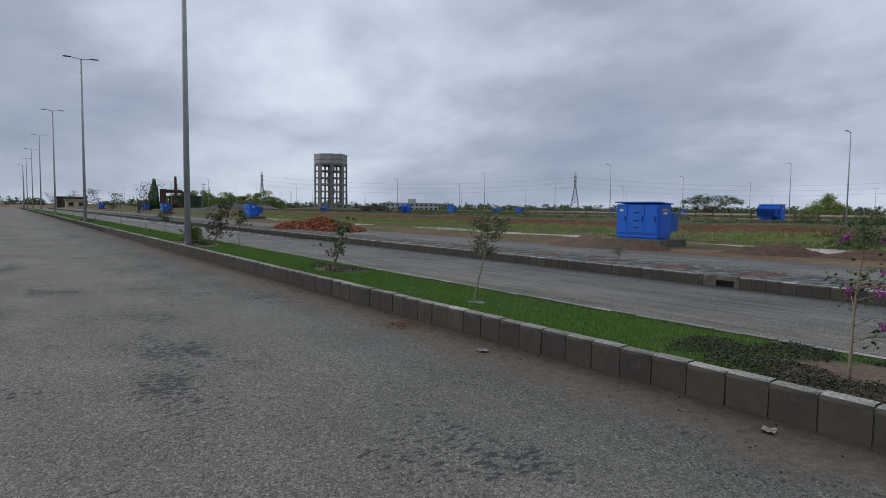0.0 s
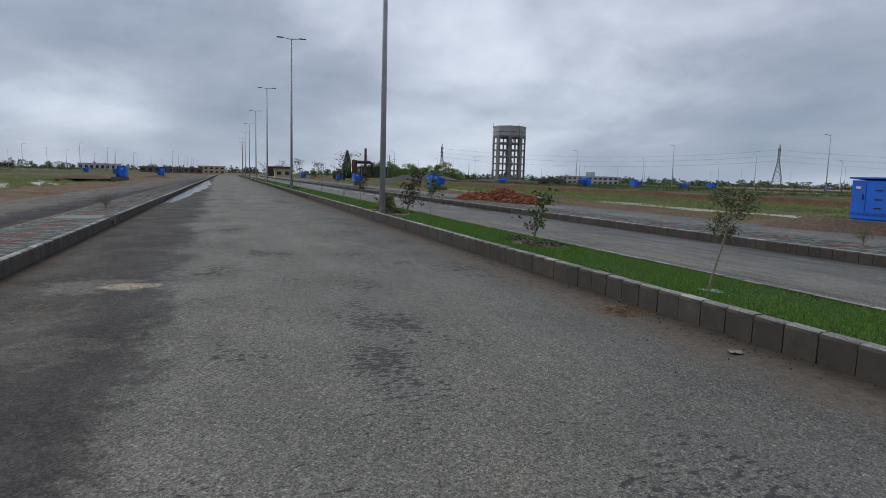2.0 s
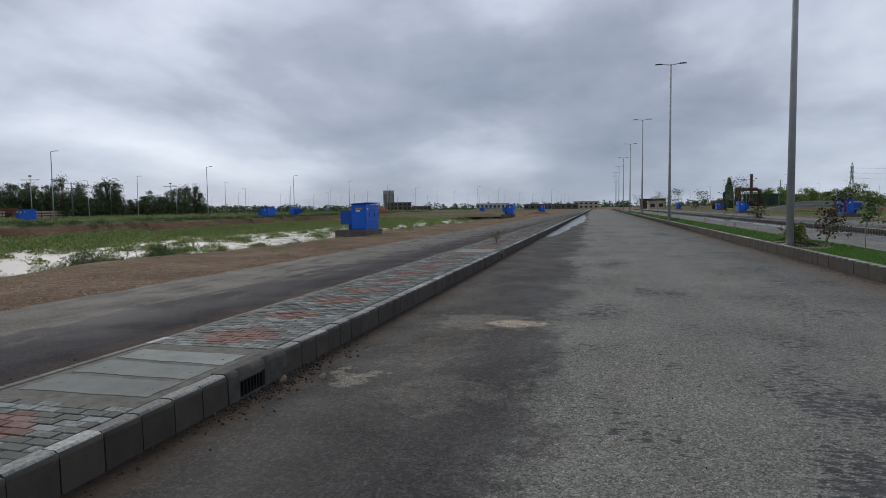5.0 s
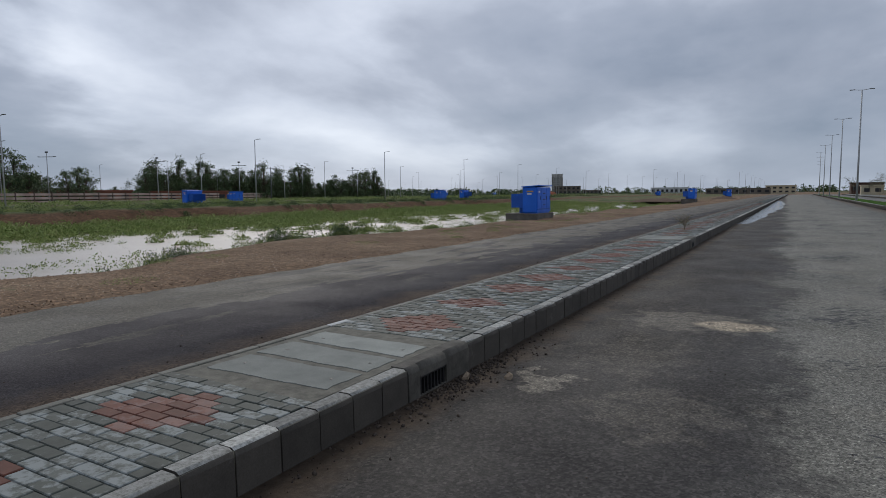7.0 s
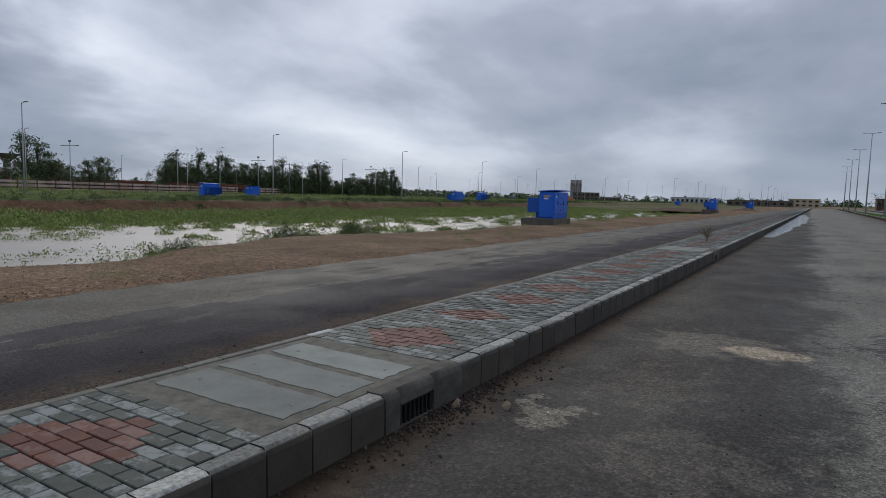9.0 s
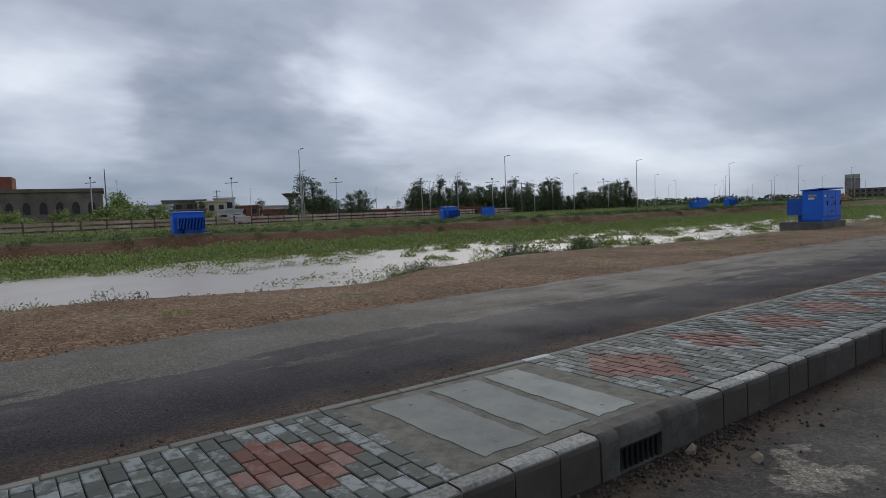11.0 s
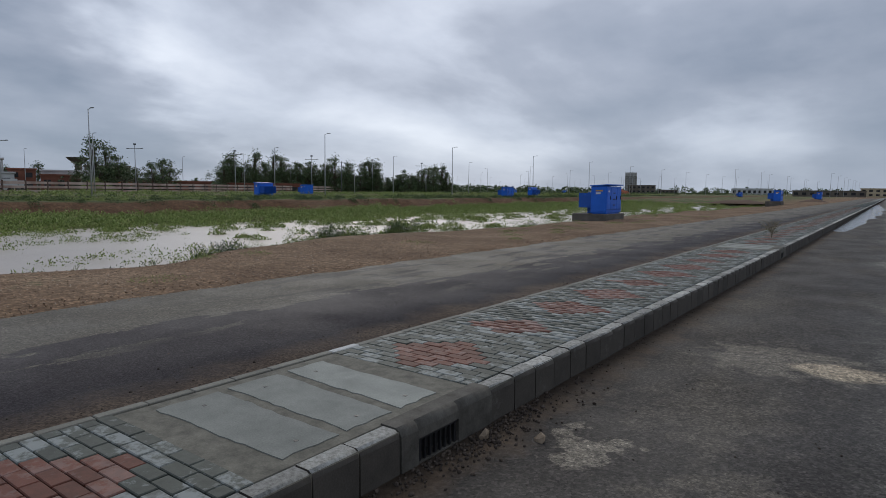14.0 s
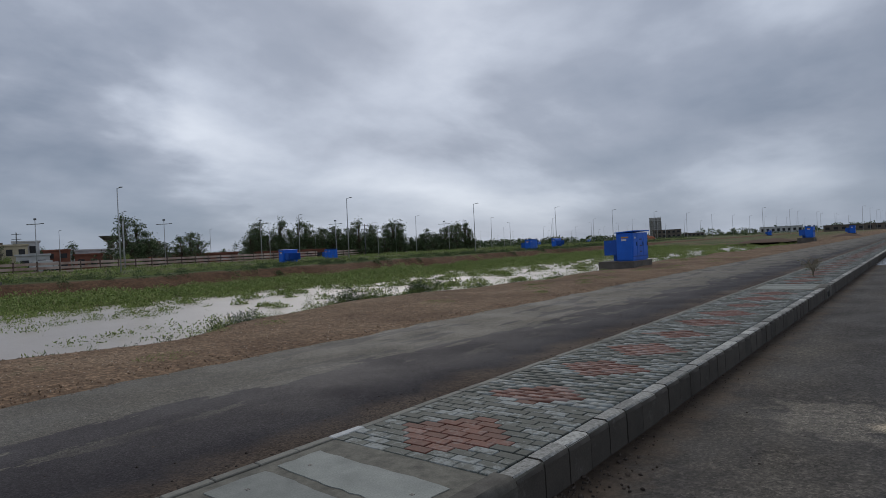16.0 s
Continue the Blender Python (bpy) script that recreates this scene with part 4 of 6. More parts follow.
def leaves(points, size, seed, aspect=2.2, droop=0.0, spread=1.0):
    """Pointed leaves at points: four corners each, folded a little along the rib."""
    r = np.random.RandomState(seed)
    p = np.asarray(points, float)
    n = len(p)
    d = r.normal(0, 1, (n, 3)) * (1, 1, 0.6 * spread)
    d[:, 2] -= droop
    d /= np.linalg.norm(d, axis=1, keepdims=True)
    s = np.cross(d, r.normal(0, 1, (n, 3)))
    s /= np.linalg.norm(s, axis=1, keepdims=True) + 1e-9
    L = (size * r.uniform(0.6, 1.3, n))[:, None]
    W = L / aspect / 2
    v = np.stack([p, p + d * L * 0.45 + s * W, p + d * L, p + d * L * 0.5 - s * W], 1)
    return v.reshape(-1, 3), np.arange(4 * n).reshape(-1, 4)


BARK = mat_plain("pale_bark", (0.20, 0.16, 0.11), (0.32, 0.27, 0.20), 20, 0.85, 0, 0.2, 0.5, 60)
BARK_DK = mat_plain("dark_bark", (0.07, 0.055, 0.04), (0.13, 0.10, 0.075), 12, 0.9, 0, 0.2, 0.5, 50)
LEAF = mat_leaf("fresh_leaf", (0.0, (0.022, 0.058, 0.012)), (0.6, (0.045, 0.10, 0.02)), (1.0, (0.12, 0.19, 0.04)))
LEAF_OLIVE = mat_leaf("olive_leaf", (0.0, (0.045, 0.062, 0.02)), (0.6, (0.085, 0.105, 0.035)), (1.0, (0.16, 0.17, 0.065)))
LEAF_DK = mat_leaf("dark_leaf", (0.0, (0.036, 0.066, 0.026)), (0.6, (0.08, 0.122, 0.046)), (1.0, (0.155, 0.195, 0.075)))
LEAF_COVER = mat_leaf("ground_cover_leaf", (0.0, (0.018, 0.026, 0.012)), (0.6, (0.042, 0.052, 0.022)), (1.0, (0.085, 0.075, 0.035)))
LEAF_YEL = mat_leaf("yellow_green_leaf", (0.0, (0.08, 0.12, 0.02)), (0.6, (0.18, 0.22, 0.04)), (1.0, (0.32, 0.33, 0.09)))
LEAF_RED = mat_leaf("reddish_leaf", (0.0, (0.035, 0.045, 0.014)), (0.7, (0.06, 0.075, 0.02)), (1.0, (0.11, 0.05, 0.03)))
PETAL = mat_leaf("magenta_bract", (0.0, (0.22, 0.02, 0.19)), (0.6, (0.36, 0.035, 0.30)), (1.0, (0.5, 0.10, 0.42)))


def sapling(name, x, y, z, h, seed, leaf, label, lean=(0.1, 0.0), stems=1, n_leaf=500, size=0.07, aspect=2.6, low=0.35, width=0.3, flowers=0, bark=BARK, droop=0.2, cat="shrub", group="", bare=0.0, r0=0.014):
    r = random.Random(seed)
    ob = empty(name, pose(x, y, z), label, cat, group)
    bm = bmesh.new()
    pts, tips = [], []
    for s in range(stems):
        a = r.uniform(0, math.tau)
        sx, sy = lean[0] + (r.uniform(-0.3, 0.3) if stems > 1 else 0), lean[1] + (r.uniform(-0.3, 0.3) if stems > 1 else 0)
        path, n = [], 9
        for k in range(n + 1):
            t = k / n
            path.append(Vector((sx * h * t ** 1.3 + 0.02 * h * math.sin(5 * t + a), sy * h * t ** 1.3 + 0.02 * h * math.cos(4 * t + a), -0.03 + h * t * (r.uniform(0.8, 1.0) if k == n else 1))))
        add_tube(bm, path, r0, r0 * 0.28, 6)
        for b in range(7 + int(6 * h)):
            t = r.uniform(low, 0.97)
            k = min(int(t * n), n - 1)
            p = path[k].lerp(path[k + 1], t * n - k)
            a = r.uniform(0, math.tau)
            ln = width * h * r.uniform(0.45, 1.0) * (1.15 - 0.6 * t)
            q = p + Vector((math.cos(a) * ln, math.sin(a) * ln, r.uniform(0.15, 0.9) * ln))
            e = q + Vector((math.cos(a) * ln * 0.35, math.sin(a) * ln * 0.35, r.uniform(-0.5, 0.25) * ln))
            add_tube(bm, [p, p.lerp(q, 0.5) + Vector((0, 0, 0.03 * ln)), q, e], r0 * 0.35, r0 * 0.1, 4, False)
            pts += [p.lerp(q, u) for u in (0.35, 0.6, 0.85)] + [q, q.lerp(e, 0.5), e]
            tips.append(e)
    part("stem", bm, bark, ob)
    cloud = []
    for k in range(n_leaf):
        p = r.choice(pts)
        cloud.append(p + Vector((r.gauss(0, 1), r.gauss(0, 1), r.gauss(0, 1))) * 0.035 * h)
    v, f = leaves([tuple(p) for p in cloud], size, seed, aspect, droop)
    mesh_np("foliage", v, f, leaf, ob)
    for k in range(flowers):
        c = r.choice(tips)
        cl = [tuple(c + Vector((r.gauss(0, 1), r.gauss(0, 1), r.gauss(0, 1))) * 0.022) for _ in range(34)]
        v, f = leaves(cl, 0.026, seed + k, 1.2)
        mesh_np("flower_head", v, f, PETAL, ob)["label"] = "magenta bougainvillea bracts"
    return ob


sapling("flowering_shrub", 6.02, 2.7, 0.41, 1.38, 11, LEAF, "young bougainvillea with magenta flowers on the median", (0.12, -0.06), 1, 260, 0.045, 1.7, 0.22, 0.24, 9, r0=0.016, cat="shrub")
sapling("young_tree", 6.1, 7.62, 0.40, 1.32, 23, LEAF_OLIVE, "slender young tree with narrow olive leaves, leaning", (0.17, -0.06), 1, 1500, 0.058, 4.0, 0.5, 0.4, droop=0.5, r0=0.017, cat="tree")
sapling("flowering_shrub", 6.15, 12.5, 0.41, 1.15, 31, LEAF, "leaning bougainvillea shrub with few magenta flowers", (0.34, -0.2), 2, 420, 0.075, 1.7, 0.3, 0.26, 5, r0=0.014, cat="shrub")
sapling("young_tree", 6.5, 20.0, 0.40, 1.3, 41, LEAF, "thin young tree with small green crown", (0.05, 0), 1, 420, 0.08, 2.2, 0.6, 0.32, cat="tree")
sapling("flowering_shrub", 6.35, 22.3, 0.41, 1.6, 43, LEAF_RED, "bougainvillea shrub beside the lamp base", (0.12, 0), 3, 900, 0.085, 1.6, 0.2, 0.25, 7, cat="shrub")
sapling("low_shrub", 5.95, 23.9, 0.41, 0.6, 47, LEAF_YEL, "yellow-green low shrub at the lamp base", (0, 0), 5, 700, 0.10, 1.8, 0.1, 0.5, cat="shrub")
sapling("low_shrub", 6.3, 24.6, 0.41, 0.55, 48, LEAF_YEL, "yellow-green low shrub at the lamp base", (0, 0), 5, 600, 0.10, 1.8, 0.1, 0.5, cat="shrub")
for k, (x, y, h) in enumerate(((6.0, 28.4, 1.3), (5.75, 30.9, 2.5), (6.3, 36, 1.7), (6.2, 41, 2.2), (6.4, 47, 1.6), (6.2, 53, 2.6), (6.3, 63, 2.2), (6.2, 72, 2.8), (6.4, 82, 2.4), (6.2, 100, 3.0))):
    sapling("young_tree", x, y, 0.40, h, 60 + k, LEAF_OLIVE if k % 2 else LEAF_RED, "thin staked young tree on the median", (0.05 * (-1) ** k, 0.03), 1 + k % 2, 220, 0.11, 2.4, 0.55, 0.25, cat="tree", group="median saplings")


def mound_cover(name, patches, n, size, leaf, seed, label, height=0.1):
    r = np.random.RandomState(seed)
    pts = []
    for x, y, rx, ry in patches:
        k = int(n * rx * ry)
        a, d = r.uniform(0, math.tau, k), np.sqrt(r.uniform(0.0, 1, k))
        pts.append(np.stack([x + rx * d * np.cos(a), y + ry * d * np.sin(a), 0.40 + height * r.rand(k) * (1.1 - d)], -1))
    v, f = leaves(np.concatenate(pts), size, seed, 1.7)
    v[:, 0] = np.clip(v[:, 0], MX + 0.03, 7.3)
    return tagged(mesh_np(name, v, f, leaf), label, "ground cover", kind="stuff")


mound_cover("ground_cover", [(5.95, 3.25, 0.4, 0.7), (6.75, 3.4, 0.45, 0.45), (5.8, 2.4, 0.3, 0.6), (6.3, 4.1, 0.55, 0.35), (6.1, 1.4, 0.55, 0.6), (6.95, 2.3, 0.2, 0.6), (6.6, 1.6, 0.5, 0.35), (6.3, 3.75, 0.5, 0.3)], 17000, 0.026, LEAF_COVER, 71, "dark ground-cover leaves round the shrub", 0.12)
mound_cover("ground_cover", [(6.45, 12.6, 0.5, 0.5), (6.4, 13.6, 0.4, 0.5), (6.0, 23.3, 0.6, 1.2), (6.2, 55.9, 0.8, 3.0), (6.2, 60.5, 0.8, 2.0)], 3200, 0.045, LEAF_COVER, 72, "brownish ground-cover leaves on the median", 0.14)
# standing water in the turf round the young tree
bm = bmesh.new()
bm.faces.new([bm.verts.new((6.05 + 0.11 * math.cos(a) * (1 + 0.2 * math.sin(3 * a)), 7.52 + 0.2 * math.sin(a) * (1 + 0.25 * math.cos(2 * a)), 0.434)) for a in (math.tau * k / 28 for k in range(28))])
tagged(part("water_turf", bm, PUDDLE), "small puddle in the turf", "water", kind="structure")

# ---- loose bits on the road ----
STONE = mat_plain("pale_stone", (0.19, 0.145, 0.10), (0.30, 0.235, 0.17), 30, 0.9, 0, 0.2, 0.6, 60)
CRUMB = mat_leaf("dark_crumbs", (0.0, (0.045, 0.036, 0.03)), (0.7, (0.07, 0.055, 0.045)), (1.0, (0.115, 0.09, 0.07)), rough=0.95, spec=0.2)
STRAW = mat_leaf("straw", (0.0, (0.16, 0.085, 0.045)), (0.6, (0.26, 0.15, 0.08)), (1.0, (0.42, 0.28, 0.16)), rough=0.9, spec=0.2)


def lump(bm, c, s, r):
    m = Matrix.Translation(c) @ Euler((r.uniform(0, 6), r.uniform(0, 6), r.uniform(0, 6))).to_matrix().to_4x4() @ Matrix.Diagonal((s, s * r.uniform(0.6, 1), s * r.uniform(0.45, 0.8), 1))
    res = bmesh.ops.create_icosphere(bm, subdivisions=1, radius=1, matrix=m)
    for v in res["verts"]:
        v.co += Vector((r.uniform(-1, 1), r.uniform(-1, 1), r.uniform(-1, 1))) * s * 0.18


def near_road_z(x):
    return 0.045 * (x - KX) / (-0.5 - KX) if x < -0.5 else 0.045 + 0.05 * (x + 0.5) / 3.0


rs = random.Random(9)
for x, y, s in ((-2.49, 8.37, 0.055), (-2.82, 8.2, 0.06)):
    bm = bmesh.new()
    lump(bm, Vector((0, 0, s * 0.4)), s, rs)
    ob = tagged(part("stone", bm, STONE), "pale broken stone lying by the drain inlet", "stone", "loose stones")
    ob.matrix_basis = pose(x, y, near_road_z(x) - 0.006)
ico = bmesh.new()
bmesh.ops.create_icosphere(ico, subdivisions=1, radius=1)
iv, jf = np.array([v.co[:] for v in ico.verts]), np.array([[v.index for v in f.verts] for f in ico.faces])
ico.free()
rr = np.random.RandomState(4)


def crumbs(name, spots, material, label, cat):
    vs, fs, n = [], [], 0
    for x, y, z, s in spots:
        vs.append(iv * (s * rr.uniform(0.6, 1.2, 3)) * (1 + 0.42 * rr.normal(0, 1, (len(iv), 1)).clip(-1, 1)) + (x, y, z))
        fs.append(jf + n)
        n += len(iv)
    return tagged(mesh_np(name, np.concatenate(vs), np.concatenate(fs), material), label, cat, kind="stuff")


spots = []
for _ in range(420):
    y = rr.normal(8.2, 0.75)
    x = KX + 0.02 + abs(rr.normal(0, 0.16))
    spots.append((x, y, near_road_z(x) + 0.004, rr.uniform(0.004, 0.017)))
for _ in range(90):
    y = rr.normal(8.25, 0.55)
    x = KX + 0.03 + abs(rr.normal(0, 0.11))
    spots.append((x, y, near_road_z(x) + 0.008, rr.uniform(0.007, 0.018)))
for _ in range(700):
    y = rr.uniform(0, 30)
    x = KX + 0.02 + abs(rr.normal(0, 0.12))
    spots.append((x, y, near_road_z(x) + 0.002, rr.uniform(0.003, 0.009)))
for _ in range(500):
    x, y = rr.uniform(KX + 0.1, MX - 0.1), rr.uniform(1.5, 16)
    spots.append((x, y, near_road_z(x) + 0.001, rr.uniform(0.003, 0.009)))
for _ in range(500):
    x, y = MX - 0.02 - abs(rr.normal(0, 0.25)), rr.uniform(1, 26)
    spots.append((x, y, near_road_z(x), rr.uniform(0.003, 0.010)))
for _ in range(700):
    x, y = -4.62 - abs(rr.normal(0, 0.6)), rr.uniform(2, 22)
    spots.append((x, y, 0.128 + (x + 4.6) * 0.008, rr.uniform(0.004, 0.016)))
verge = []
for _ in range(9000):
    x, y = rr.uniform(-15.5, -9.2), 3 + 30 * rr.rand() ** 1.6
    verge.append((x, y, float(ground_z(x, y)) + 0.002 if x < -9.9 else 0.077, rr.uniform(0.004, 0.016)))
crumbs("verge_gravel", verge, mat_leaf("verge_pebbles", (0.0, (0.13, 0.085, 0.055)), (0.6, (0.25, 0.17, 0.115)), (1.0, (0.48, 0.39, 0.30)), rough=0.95, spec=0.2), "loose brown gravel on the verge", "gravel")
crumbs("road_debris", spots, CRUMB, "dark crumbs of asphalt and grit lying on the road", "debris")
r2 = np.random.RandomState(8)
pts = np.stack([4.98 + r2.normal(0, 0.16, 420), 7.9 + r2.normal(0, 0.16, 420), 0.135 + abs(r2.normal(0, 0.02, 420))], -1)
pts2 = np.stack([5.25 - abs(r2.normal(0, 0.1, 260)), r2.uniform(8, 24, 260), np.full(260, 0.14)], -1)
v, f = leaves(np.concatenate([pts, pts2]), 0.07, 6, 9, 0.0, 0.25)
v[:, 2] = np.maximum(v[:, 2], 0.128)
tagged(mesh_np("dry_straw", v, f, STRAW), "small heap of dry straw by the median kerb", "straw", kind="stuff")
PAPER = mat_plain("crushed_plastic", (0.16, 0.145, 0.125), (0.36, 0.34, 0.31), 25, 0.5)


def litter(x, y, s, seed, label):
    r = random.Random(seed)
    bm = bmesh.new()
    bmesh.ops.create_grid(bm, x_segments=5, y_segments=4, size=s)
    for v in bm.verts:
        v.co.z = r.uniform(0.002, 0.022)
        v.co.x += r.uniform(-0.01, 0.01)
    bmesh.ops.solidify(bm, geom=bm.faces[:], thickness=0.002)
    ob = tagged(part("litter", bm, PAPER), label, "litter", "litter on the road")
    ob.matrix_basis = pose(x, y, near_road_z(x) + 0.003, 0, 0, r.uniform(0, 90))


litter(5.12, 2.86, 0.05, 1, "crushed clear plastic wrapper by the kerb")
litter(4.97, 6.06, 0.06, 2, "crumpled pale paper scrap on the asphalt")

# ---- heaps ----
BRICK = mat_leaf("fired_brick", (0.0, (0.17, 0.055, 0.028)), (0.5, (0.27, 0.088, 0.045)), (0.9, (0.36, 0.14, 0.08)), (1.0, (0.40, 0.25, 0.18)), rough=0.9, spec=0.2)


def mat_brick_each():
    m = M("fired_brick_single")
    col = m.ramp(m.rand(), (0.0, (0.17, 0.055, 0.028)), (0.5, (0.27, 0.088, 0.045)), (0.9, (0.36, 0.14, 0.08)), (1.0, (0.40, 0.25, 0.18)))
    col = m.mix(1.0, col, m.ramp(m.noise(30, 5), (0.3, 0.75), (0.7, 1.2)), "MULTIPLY")
    return m.done(col, 0.9, 0, 0.2)


BRICK1 = mat_brick_each()
pile = empty("brick_pile", pose(18.4, 40.4, 0.11, 0, 0, -38), "loose heap of orange-red clay bricks on the service road", "brick pile")
me_brick = bpy.data.meshes.new("brick")
bm = box_bm(-0.114, 0.114, -0.055, 0.055, -0.038, 0.038, 0.006)
bm.to_mesh(me_brick), bm.free()
me_brick.materials.append(BRICK1)


def pile_h(u, v):
    return 0.98 * max(0.0, 1 - (abs(u) / 3.3) ** 2.2) * max(0.0, 1 - (abs(v) / 1.7) ** 2) * (0.85 + 0.15 * math.sin(2.3 * u + 1))


rb = random.Random(21)
core_v, core_f, nb = [], [], 0
cube = np.array([(sx * 0.114, sy * 0.055, sz * 0.038) for sz in (-1, 1) for sx, sy in ((-1, -1), (1, -1), (1, 1), (-1, 1))])
made = 0
while made < 1500:
    u, v = rb.uniform(-3.3, 3.3), rb.uniform(-1.7, 1.7)
    h = pile_h(u, v)
    if h < 0.03 and rb.random() < 0.75:
        continue
    rot = Euler((rb.gauss(0, 0.45), rb.gauss(0, 0.45), rb.uniform(0, math.tau)))
    if made < 280 and v < 0.5:
        ob = new("brick", me_brick)
        ob.parent = pile
        ob.matrix_basis = Matrix.Translation((u, v, h + 0.03)) @ rot.to_matrix().to_4x4()
    else:
        R = np.array(rot.to_matrix())
        core_v.append(cube @ R.T + (u, v, max(0.03, h - rb.uniform(-0.03, 0.09))))
        core_f.append(BOXF + nb)
        nb += 8
    made += 1
mesh_np("brick_core", np.concatenate(core_v), np.concatenate(core_f), BRICK, pile)["kind"] = "stuff"
bm = bmesh.new()
bmesh.ops.create_grid(bm, x_segments=24, y_segments=14, size=1)
for v in bm.verts:
    v.co.x, v.co.y = v.co.x * 3.3, v.co.y * 1.7
    v.co.z = max(-0.03, pile_h(v.co.x, v.co.y) - 0.06)
part("rubble", bm, BRICK, pile)

GRAVEL = mat_plain("brown_gravel", (0.085, 0.06, 0.042), (0.19, 0.135, 0.095), 9, 0.95, 0, 0.2, 1.0, 14)
MUD = mat_plain("dark_soil", (0.075, 0.045, 0.03), (0.15, 0.095, 0.065), 4, 0.95, 0, 0.2, 1.0, 9)


def heap(x, y, z, rx, ry, h, seed, material, label, name="soil_mound", cat="soil heap", turn=0):
    r = random.Random(seed)
    bm = bmesh.new()
    bmesh.ops.create_grid(bm, x_segments=30, y_segments=24, size=1)
    s1, s2 = r.uniform(0, 9), r.uniform(0, 9)
    for v in bm.verts:
        d = math.hypot(v.co.x, v.co.y)
        k = max(0.0, 1 - d ** 1.7)
        n = noise.noise((v.co.x * 2.2 + s1, v.co.y * 2.2 + s2, seed)) * 0.5 + noise.noise((v.co.x * 6 + s1, v.co.y * 6, seed)) * 0.25
        v.co = Vector((v.co.x * rx, v.co.y * ry, h * k * (1 + 0.7 * n) - 0.08 + (0.02 * n if k > 0 else -0.1)))
    for f in bm.faces:
        f.smooth = True
    ob = part(name, bm, material)
    ob.matrix_basis = pose(x, y, z, 0, 0, turn)
    return tagged(ob, label, cat, "heaps of soil and gravel")


heap(23.4, 20.0, 0.06, 2.2, 2.6, 0.62, 1, GRAVEL, "heap of brown gravel in front of a blue kiosk", "gravel_mound", "gravel heap")
heap(24.3, 17.6, 0.06, 1.3, 1.2, 0.42, 2, MUD, "small heap of dark crumbled soil", turn=20)
heap(27.0, 13.2, 0.02, 1.7, 2.4, 0.5, 3, MUD, "low heap of dark muddy soil at the ditch edge", turn=30)
heap(27.8, 9.6, 0.02, 1.5, 2.6, 0.42, 4, MUD, "low heap of dark muddy soil at the ditch edge", turn=10)
heap(-24, 128, 0.0, 4.5, 8, 0.5, 5, MUD, "brown soil heap beyond the pond")
heap(-13.5, 146, 0.0, 3, 6, 0.6, 6, MUD, "brown soil heap beside the service road")
heap(95, 200, 0, 26, 10, 1.9, 7, GRAVEL, "long dark heap of aggregate by the water tower", "gravel_mound", "gravel heap")
heap(66, 205, 0, 18, 9, 2.4, 8, BLACK, "long black heap of aggregate", "gravel_mound", "gravel heap")
heap(92, 150, 0.1, 4, 4, 1.2, 10, BRICK, "far heap of red bricks", "brick_mound", "brick heap")
heap(-120, 330, 0.1, 5, 5, 3.0, 11, BRICK, "far heap of red bricks", "brick_mound", "brick heap")

# ---- scrub ----
SCRUB = mat_leaf("scrub_leaf", (0.0, (0.11, 0.155, 0.038)), (0.5, (0.23, 0.30, 0.085)), (0.85, (0.36, 0.42, 0.145)), (1.0, (0.30, 0.275, 0.14)), rough=0.7, spec=0.2)
SCRUB_DK = mat_leaf("dark_scrub_leaf", (0.0, (0.034, 0.06, 0.02)), (0.6, (0.07, 0.11, 0.036)), (1.0, (0.13, 0.165, 0.06)), rough=0.6, spec=0.3)
REED = mat_leaf("dry_reed", (0.0, (0.08, 0.09, 0.035)), (0.6, (0.15, 0.15, 0.065)), (1.0, (0.26, 0.22, 0.12)), rough=0.8, spec=0.2)


def scrub(name, centres, per, size, material, seed, label, aspect=2.4, cat="scrub", flat=0.55):
    """centres: rows of x, y, radius, height."""
    r = np.random.RandomState(seed)
    c = np.asarray(centres, float)
    k = np.repeat(np.arange(len(c)), int(per * 1.7))
    n = len(k)
    a, d = r.uniform(0, math.tau, n), r.uniform(0, 1, n) ** 0.6
    x, y = c[k, 0] + c[k, 2] * d * np.cos(a), c[k, 1] + c[k, 2] * d * np.sin(a)
    z = ground_z(x, y) + c[k, 3] * r.uniform(0, 1, n) * (1.1 - d ** 2)
    v, f = leaves(np.stack([x, y, z], -1), 1.0, seed, aspect * 1.7, -0.9, 1.5)
    v = v.reshape(n, 4, 3)
    s = (size * (0.6 + 0.8 * c[k, 3]))[:, None, None]
    v = v[:, :1] + (v - v[:, :1]) * s
    return tagged(mesh_np(name, v.reshape(-1, 3), f, material), label, cat, kind="stuff")


rv = np.random.RandomState(77)


def field(n, x0, x1, y0, y1, r0, r1, h0, h1, keep=None):
    x, y = rv.uniform(x0, x1, n), rv.uniform(y0, y1, n)
    q = rv.uniform(0, 1, n)
    rows = np.stack([x, y, r0 + (r1 - r0) * q, h0 + (h1 - h0) * q * rv.uniform(0.5, 1, n)], -1)
    return rows if keep is None else rows[keep(x, y)]


def waves(x, y, a, b, s):
    return np.sin(a * x + s) + np.sin(b * y + 2 * s) + 0.7 * np.sin(0.31 * x + 0.23 * y + s)


